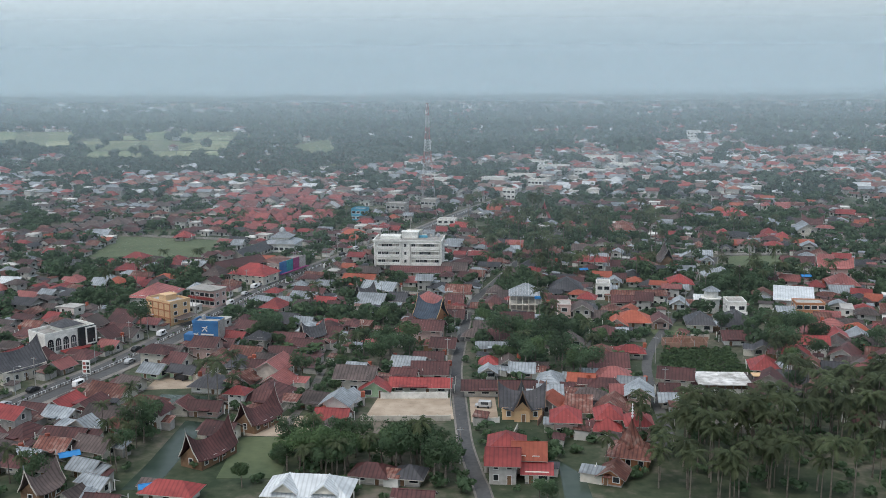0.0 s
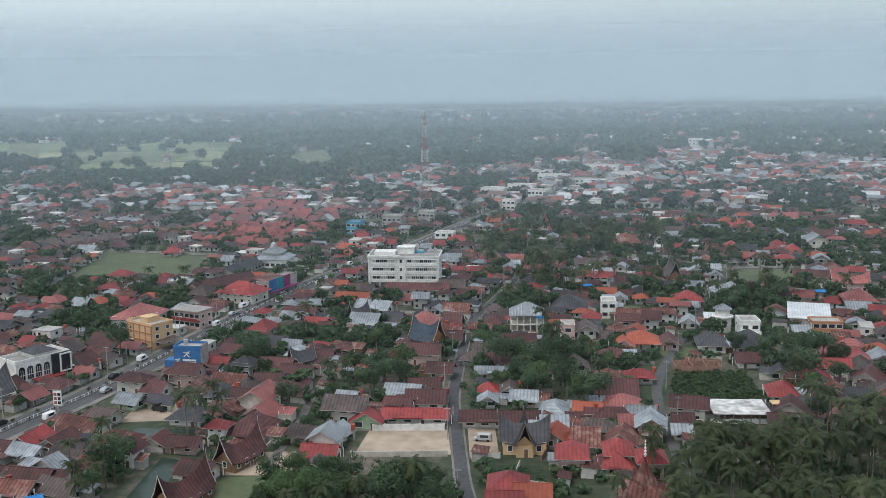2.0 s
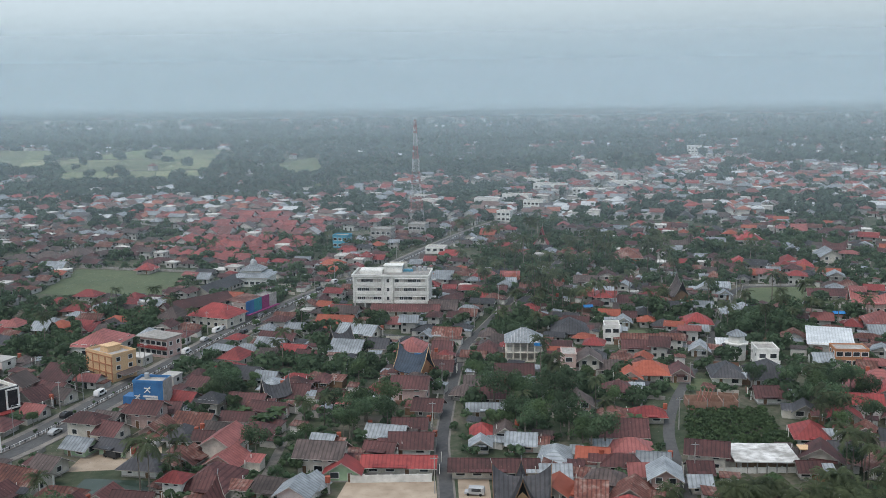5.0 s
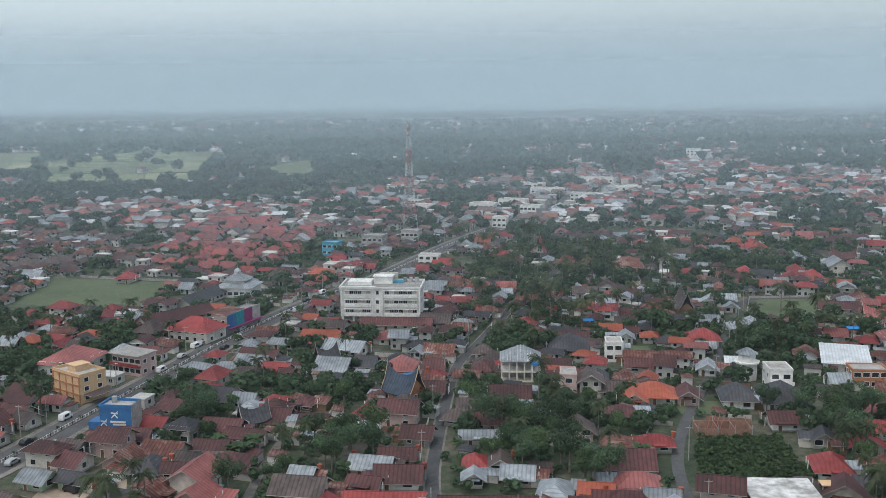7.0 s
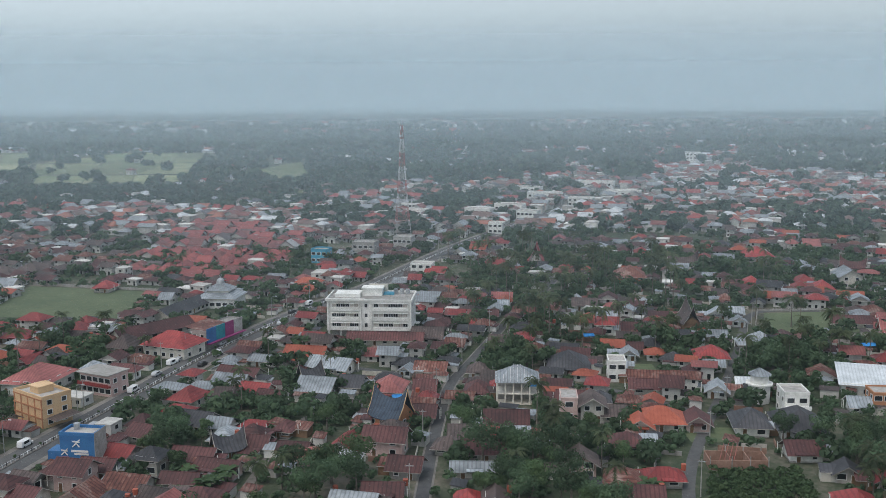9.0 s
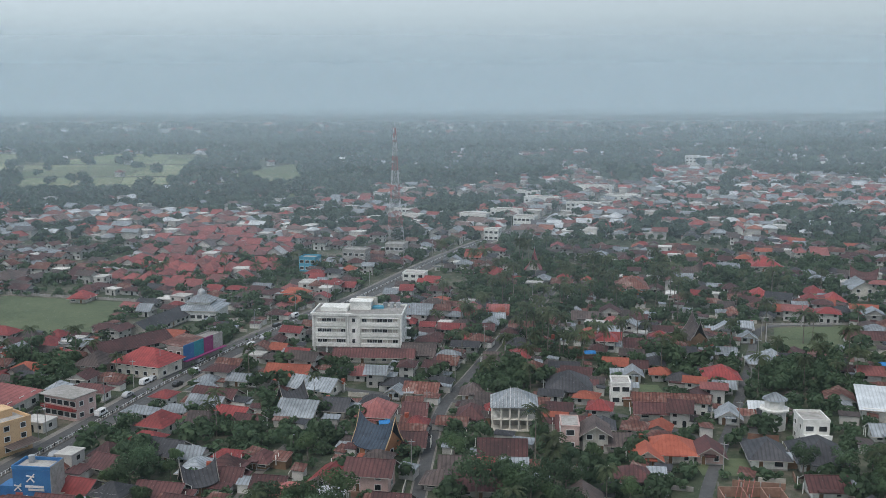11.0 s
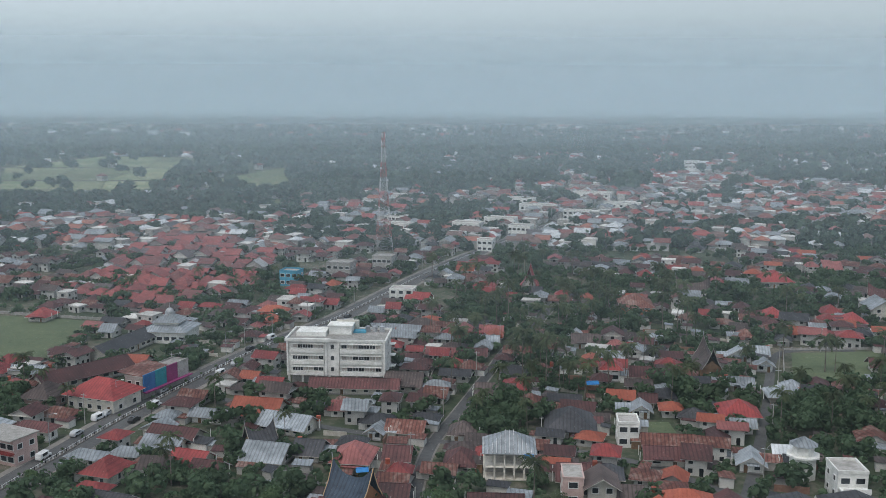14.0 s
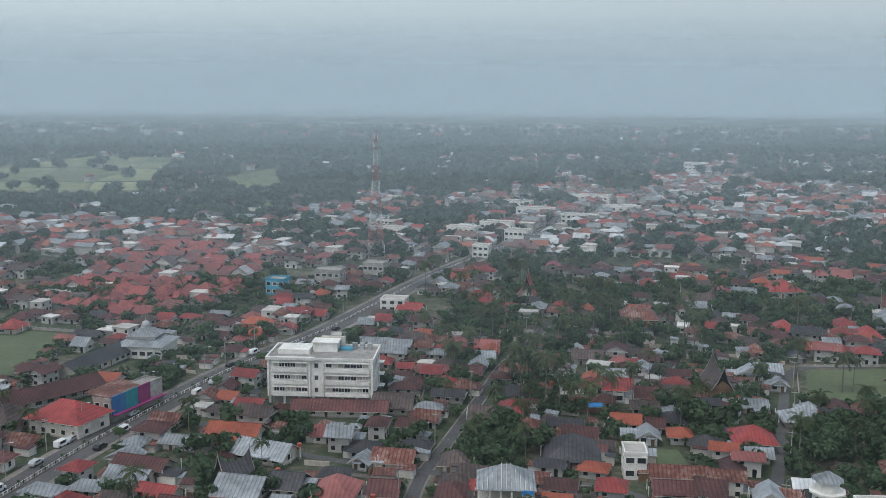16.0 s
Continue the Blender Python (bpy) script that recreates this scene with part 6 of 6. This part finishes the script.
# ---- the far town, as joined masses of roofs and walls ----
def far_houses(name, spots_, roof_mats, label, seed, flats=0.08):
    q = random.Random(seed)
    near = len(roof_mats) > 1
    V, F, I = [], [], []
    for x, y, w, d, h, rz in spots_:
        c, e = math.cos(rz), math.sin(rz)
        rise = q.uniform(0.24, 0.36) * d
        o = q.uniform(0.8, 1.2)
        rm = 2 + q.randrange(12 if near and x < -130 and y > 530 else len(roof_mats))
        bits = [(box_data(-w / 2, -d / 2, 0, w / 2, d / 2, h), BOX_F, 0)]
        if q.random() < flats:
            bits.append((box_data(-w / 2 - 0.2, -d / 2 - 0.2, h, w / 2 + 0.2, d / 2 + 0.2, h + 0.4), BOX_F, 0))
        else:
            gable = q.random() < 0.6
            k = w / 2 + o if gable else max(w - d, 0) / 2 + 0.3
            low = [(-w / 2 - o, -d / 2 - o, h - 0.2), (w / 2 + o, -d / 2 - o, h - 0.2), (w / 2 + o, d / 2 + o, h - 0.2), (-w / 2 - o, d / 2 + o, h - 0.2), (-k, 0, h + rise), (k, 0, h + rise)]
            bits.append((low, [(0, 1, 5, 4), (2, 3, 4, 5)] if gable else [(0, 1, 5, 4), (2, 3, 4, 5), (1, 2, 5), (3, 0, 4)], rm))
            bits.append(([(a, b, z - 0.14) for a, b, z in low], [(3, 2, 1, 0)], 0))
            if gable:
                for g in (-1, 1):
                    bits.append(([(g * w / 2, -d / 2, h), (g * w / 2, d / 2, h), (g * w / 2, 0, h + rise - 0.1)], [(0, 1, 2)], 0))
            if near and q.random() < 0.5:
                u, g = q.uniform(1.6, 3.0), q.choice((-1, 1))
                bits.append((box_data(g * (w / 2 + u / 2) - u / 2, -d / 2 + 0.3, 0, g * (w / 2 + u / 2) + u / 2, d / 2 - 0.8, 1.9), BOX_F, 0))
                bits.append((box_data(g * (w / 2 + u / 2) - u / 2 - 0.2, -d / 2, 1.9, g * (w / 2 + u / 2) + u / 2 + 0.2, d / 2 - 0.5, 2.05), BOX_F, 2 + q.randrange(len(roof_mats))))
        if near:
            for s in range(1 if h < 4 else 2):
                for k in range(max(2, int(w / 2.2))):
                    px = -w / 2 + (k + 0.5) * w / max(2, int(w / 2.2))
                    if s == 0 and k == 1:
                        bits.append((box_data(px - 0.45, -d / 2 - 0.05, 0, px + 0.45, -d / 2 + 0.1, 1.95), BOX_F, 1))
                    else:
                        bits.append((box_data(px - 0.5, -d / 2 - 0.05, h - 1.5 - 2.2 * s, px + 0.5, -d / 2 + 0.1, h - 0.45 - 2.2 * s), BOX_F, 1))
                for g in (-1, 1):
                    bits.append((box_data(g * w / 2 - 0.06, -0.6, h - 1.5 - 2.2 * s, g * w / 2 + 0.06, 0.6, h - 0.5 - 2.2 * s), BOX_F, 1))
        for vs, fs, m in bits:
            n = len(V)
            V += [(x + a * c - b * e, y + a * e + b * c, z) for a, b, z in vs]
            F += [tuple(i + n for i in g) for g in fs]
            I += [m] * len(fs)
    me = mesh_of(name, V, F, [FARHOUSE, GLASS] + roof_mats, I)
    return tagged(new(name, me), label, "houses", kind="stuff")


far_houses("packed_houses", mass, [ROOF[k] for k in ("maroon", "maroon", "maroon", "maroon", "brown", "brown", "brown", "zinc", "zinc", "rust", "rust", "rust", "red", "red", "pinkred", "orange", "dark", "dark")], "packed low houses with rusty, grey and red roofs", 4)
est = []
for r in range(22):
    for c in range(11):
        x, y = -152 + c * 8.2 + rng.uniform(-0.8, 0.8), 534 + r * 9.0 + rng.uniform(-1.5, 1.5)
        if rng.random() < 0.92 and in_estate(x, y):
            est.append((x, y, 6.4, rng.uniform(6.5, 9), rng.choice((2.9, 2.9, 3.1, 5.0)), radians(-14 + rng.choice((0, 0, 90)))))
far_houses("estate_houses", est, [ESTATE], "dense estate of small houses under red tile roofs", 3)
far, wood = [], []
for k in range(21000):
    y = 690 + 1210 * rng.random() ** 1.15
    x = rng.uniform(-0.48 * y - 20, 0.48 * y + 40)
    if in_estate(x, y) or near_line(x, y, main_line, 10):
        continue
    town = 1.3 * noise.noise((x / 60, y / 90, 1.0)) + 0.28 * math.tanh((x + 60) / 200) + (0.25 if x > 150 and 900 < y < 1500 else 0.0) + (0.35 if abs(x - (y - 560) * 0.48) < 60 and y < 1200 else 0)
    if x < -60:
        town += 0.45 if y < 830 else 0.5 if 1480 < y < 1620 else -0.3
    if x < -70 and 960 < y < 1480 and rng.random() < 0.72:
        continue
    paddy = any(inside(x, y, q) for q in FIELDS)
    if town > rng.uniform(-0.75, 0.85) and not paddy:
        if len(far) < 6200:
            far.append((x, y, rng.uniform(5.5, 11.5), rng.uniform(5, 8), rng.choice((3, 3, 3.2, 5, 6)), radians(-20 + rng.choice((0, 90)) + rng.uniform(-8, 8))))
    elif not paddy or rng.random() < 0.02:
        wood.append((x, y))
far_houses("distant_houses", far, [FARROOF], "distant town of low houses with red, brown and grey roofs", 5, 0.22)
for k in range(5200):
    y = 1500 + 3000 * rng.random() ** 1.3
    wood.append((rng.uniform(-0.5 * y, 0.5 * y + 40), y))
scatter_leaves("distant_woods", [p for p in wood if p[1] < 1000][:3800], 51, 4.2, 5, 7, 0.5, WOODS, "dark green woods and palms between distant houses", "woods")
scatter_leaves("distant_woods", [p for p in wood if p[1] >= 1000], 52, 7.5, 4, 5, 0.6, WOODS, "hazy belts of distant dark woodland", "woods")
belt = []
for k in range(900):
    u, g = rng.random(), rng.gauss(0, 11)
    belt.append((-345 + 240 * u, 905 + 40 * u + g) if k % 3 else (-82 + 22 * rng.gauss(0, 0.7), 1010 + 65 * rng.gauss(0, 0.8)))
scatter_leaves("palm_belt", [p for p in belt if not any(inside(*p, q) for q in FIELDS) or rng.random() < 0.1], 57, 5.2, 5, 7, 0.42, WOODS, "dense belts of tall dark palms along the paddy fields", "palms")
hz_house = []
for k in range(500):
    y = 1700 + 1500 * rng.random()
    hz_house.append((rng.uniform(-0.46 * y, 0.5 * y), y, rng.uniform(10, 26), rng.uniform(8, 12), rng.choice((3, 5, 7)), rng.uniform(-0.4, 0.1)))
far_houses("distant_houses", hz_house, [FARROOF], "scattered pale roofs far out on the hazy plain", 6)

# ---- traffic and street furniture ----
def car(x, y, rz, paint_, van=False):
    ob = thing("car", x, y, rz, f"{paint_.name.split('_')[2]} {'van' if van else 'car'} on the asphalt road", "car", "cars on the road", z=0.19)
    L, h = (4.4, 1.85) if van else (4.2, 1.45)
    prof = [(-L / 2, 0.3), (L / 2, 0.3), (L / 2, 0.85), (L / 2 - 0.9, 0.95), (L / 2 - (0.9 if van else 1.5), h), (-L / 2 + (0.2 if van else 0.7), h), (-L / 2, 0.95)]
    n = len(prof)
    v = [(sx * 0.83, a, z) for sx in (-1, 1) for a, z in prof]
    f = [tuple(range(n)), tuple(range(n, 2 * n))[::-1]] + [(i, n + i, n + (i + 1) % n, (i + 1) % n) for i in range(n)]
    body = mesh_of("body", v, f, [paint_])
    bm = bmesh.new()
    bm.from_mesh(body)
    bmesh.ops.recalc_face_normals(bm, faces=bm.faces)
    bmesh.ops.bevel(bm, geom=list(bm.edges), offset=0.08, segments=1, affect="EDGES")
    bm.to_mesh(body)
    bm.free()
    part_mesh("body", body, ob)
    part_mesh("side_glass", Build().box(-0.845, -L / 2 + 0.8, 1.0, 0.845, L / 2 - 1.6, h - 0.15).mesh("side_glass", GLASS), ob)
    wheel = Build().tube((-0.1, 0, 0), (0.1, 0, 0), 0.31, 0.31, 12).mesh("wheel", TYRE)
    for sx in (-1, 1):
        for sy in (-1, 1):
            part_mesh("wheel", wheel, ob, pose(sx * 0.76, sy * L * 0.31, 0.31))
    return ob


for k, t in enumerate((3, 9, 12, 14, 19, 22, 26, 30, 33, 37, 41, 44, 47, 50, 52, 55, 58, 62, 66, 70, 76)):
    p, p2 = main_line[t], main_line[t + 1]
    d = (p2 - p).normalized()
    side = (-3.0, 2.6, 4.3, -4.4)[k % 4]
    car(p.x - d.y * side, p.y + d.x * side, math.degrees(math.atan2(-d.x, d.y)), CAR[(k * 5 + k // 3) % 4], k % 3 == 0)
for x, y, rz in ((10.5, 252, 80), (-76, 277, 60), (-73, 279, 70), (-68, 280, 20)):
    car(x, y, rz, CAR[int(x) % 3], True).location.z = 0.06
for k, y in enumerate((400, 404, 408, 412, 417, 421, 425, 430)):
    p = min(main_line, key=lambda q: abs(q.y - y))
    car(p.x - 6.2 + 0.25 * (y - p.y), y, -20 + 8 * (k % 3), CAR[k % 3], k % 2 == 0).location.z = 0.17
lamp = None
for k in range(4, 76, 7):
    p, d = main_line[k], (main_line[k + 1] - main_line[k]).normalized()
    m = pose(p.x - d.y * 6.6, p.y + d.x * 6.6, 0.17, 0, 0, math.degrees(math.atan2(-d.x, d.y)))
    if lamp is None:
        lamp = thing("street_lamp", 0, 0, 0, "grey steel street lamp on the main road's pavement", "street lamp", "street lamps")
        part_mesh("pole", Build().tube((0, 0, 0), (0, 0, 8), 0.11, 0.07, 8).mesh("pole", STEEL_G), lamp)
        part_mesh("arm", Build().bar((0, 0, 8), (2.0, 0, 8.5), 0.06).mesh("arm", STEEL_G), lamp)
        part_mesh("head", Build().box(1.8, -0.15, 8.4, 2.6, 0.15, 8.58).mesh("head", STEEL_W), lamp)
        lamp.matrix_world = m
    else:
        copy_thing(lamp, m)
# median kerb with low black and white posts
ribbon("median_kerb", MAIN[1:12], 0.35, PAVING, 0.36, "raised concrete median of the main road")
fence = Build()
for k in range(4, len(main_line) - 30):
    a, b = main_line[k], main_line[k + 1]
    for s in range(3):
        p = a.lerp(b, s / 3)
        fence.box(p.x - 0.09, p.y - 0.09, 0.36, p.x + 0.09, p.y + 0.09, 1.15, s % 2)
    fence.bar((a.x, a.y, 1.05), (b.x, b.y, 1.05), 0.05)
tagged(new("median_fence", fence.mesh("median_fence", STEEL_W, TYRE)), "low black and white rail along the road median", "fence", kind="stuff")


# ---- walls round the yards ----
def yard_wall(pts, h, material, label):
    b = Build()
    for (x0, y0), (x1, y1) in zip(pts, pts[1:]):
        d = Vector((x1 - x0, y1 - y0, 0))
        n = max(1, int(d.length / 3))
        s = Vector((-d.y, d.x, 0)).normalized() * 0.1
        for sgn in (1,):
            v = [(x0 - s.x, y0 - s.y, 0), (x1 - s.x, y1 - s.y, 0), (x1 + s.x, y1 + s.y, 0), (x0 + s.x, y0 + s.y, 0)]
            b.add(v + [(a, c, h) for a, c, _ in v], BOX_F)
        for k in range(n + 1):
            px, py = x0 + d.x * k / n, y0 + d.y * k / n
            b.box(px - 0.17, py - 0.17, 0, px + 0.17, py + 0.17, h + 0.2)
    tagged(new("wall_yard", b.mesh("wall_yard", material)), label, "wall", kind="structure")


yard_wall([(-21, 242), (1.6, 242)], 1.4, WALL["cream"], "low cream plaster yard wall with pillars")
yard_wall([(-17, 259.5), (1.0, 259.5)], 1.8, WALL["white"], "stained white yard wall of the school")
yard_wall([(7.5, 240), (14, 240.5)], 1.3, WALL["white"], "low white yard wall")
yard_wall([(-175, 536), (-112, 519)], 1.1, WALL["concrete"], "grey wall along the football pitch")
yard_wall([(119, 424), (135.5, 471), (186, 472)], 0.8, WALL["concrete"], "low concrete wall round a lawn")
yard_wall([(-75, 312), (-52, 318)], 2.2, WALL["cream"], "cream plaster yard wall")
yard_wall([(62, 262), (90, 262)], 1.4, WALL["white"], "low pale wall beside the grove")

# ---- upright see-through sheets that stand in for haze, opacity painted by height ----
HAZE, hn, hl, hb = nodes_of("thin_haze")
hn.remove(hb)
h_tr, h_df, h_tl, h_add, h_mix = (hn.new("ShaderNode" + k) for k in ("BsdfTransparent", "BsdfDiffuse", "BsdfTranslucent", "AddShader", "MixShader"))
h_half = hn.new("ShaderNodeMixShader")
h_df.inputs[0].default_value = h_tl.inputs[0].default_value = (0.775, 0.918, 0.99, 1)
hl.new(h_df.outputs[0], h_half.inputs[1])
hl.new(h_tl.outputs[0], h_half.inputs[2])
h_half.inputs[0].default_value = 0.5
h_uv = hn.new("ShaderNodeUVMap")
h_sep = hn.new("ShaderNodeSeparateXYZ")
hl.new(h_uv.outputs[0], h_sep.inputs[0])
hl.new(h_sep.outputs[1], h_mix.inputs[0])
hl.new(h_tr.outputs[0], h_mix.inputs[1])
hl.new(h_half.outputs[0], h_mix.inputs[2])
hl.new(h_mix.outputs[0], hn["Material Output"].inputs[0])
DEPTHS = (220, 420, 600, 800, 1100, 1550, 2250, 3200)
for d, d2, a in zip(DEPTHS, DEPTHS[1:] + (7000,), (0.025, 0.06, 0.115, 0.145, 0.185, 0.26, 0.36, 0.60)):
    # opacity climbs from the ground, so the imitated haze thickens with distance
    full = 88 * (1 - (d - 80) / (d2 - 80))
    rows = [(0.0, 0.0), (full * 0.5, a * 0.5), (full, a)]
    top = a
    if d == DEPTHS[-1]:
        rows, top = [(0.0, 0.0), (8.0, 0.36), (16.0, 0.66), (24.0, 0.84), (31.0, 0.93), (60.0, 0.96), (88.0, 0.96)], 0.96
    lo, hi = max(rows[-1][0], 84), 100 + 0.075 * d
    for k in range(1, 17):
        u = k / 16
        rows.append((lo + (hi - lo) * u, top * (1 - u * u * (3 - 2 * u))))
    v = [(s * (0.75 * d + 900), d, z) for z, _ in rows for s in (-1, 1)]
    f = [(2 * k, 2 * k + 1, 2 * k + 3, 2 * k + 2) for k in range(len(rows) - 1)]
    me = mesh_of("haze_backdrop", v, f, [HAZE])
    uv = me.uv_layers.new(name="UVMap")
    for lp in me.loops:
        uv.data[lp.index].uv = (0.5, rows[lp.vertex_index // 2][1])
    tagged(new("haze_backdrop", me), "pale see-through sheet standing in for haze, opacity painted by height", "haze", kind="structure")

# ---- utility poles along the lanes ----
pole = None
for line, side, gap in ((centre_line, 2.6, 9), (right_line, -2.5, 8), (main_line, 7.6, 10)):
    for k in range(3, len(line) - 2, gap):
        p, d = line[k], (line[k + 1] - line[k]).normalized()
        m = pose(p.x - d.y * side, p.y + d.x * side, 0, 0, 0, math.degrees(math.atan2(-d.x, d.y)))
        if pole is None:
            pole = thing("utility_pole", 0, 0, 0, "grey concrete utility pole with a steel crossarm", "utility pole", "utility poles")
            part_mesh("mast", Build().tube((0, 0, 0), (0, 0, 8.6), 0.15, 0.09, 8).mesh("mast", WALL["concrete"]), pole)
            part_mesh("crossarm", Build().box(-0.9, -0.06, 8.0, 0.9, 0.06, 8.14).mesh("crossarm", STEEL_G), pole)
            for q in (-0.8, 0.0, 0.8):
                part_mesh("insulator", Build().tube((q, 0, 8.14), (q, 0, 8.4), 0.07, 0.05, 6).mesh("insulator", WOOD), pole)
            pole.matrix_world = m
        else:
            copy_thing(pole, m)
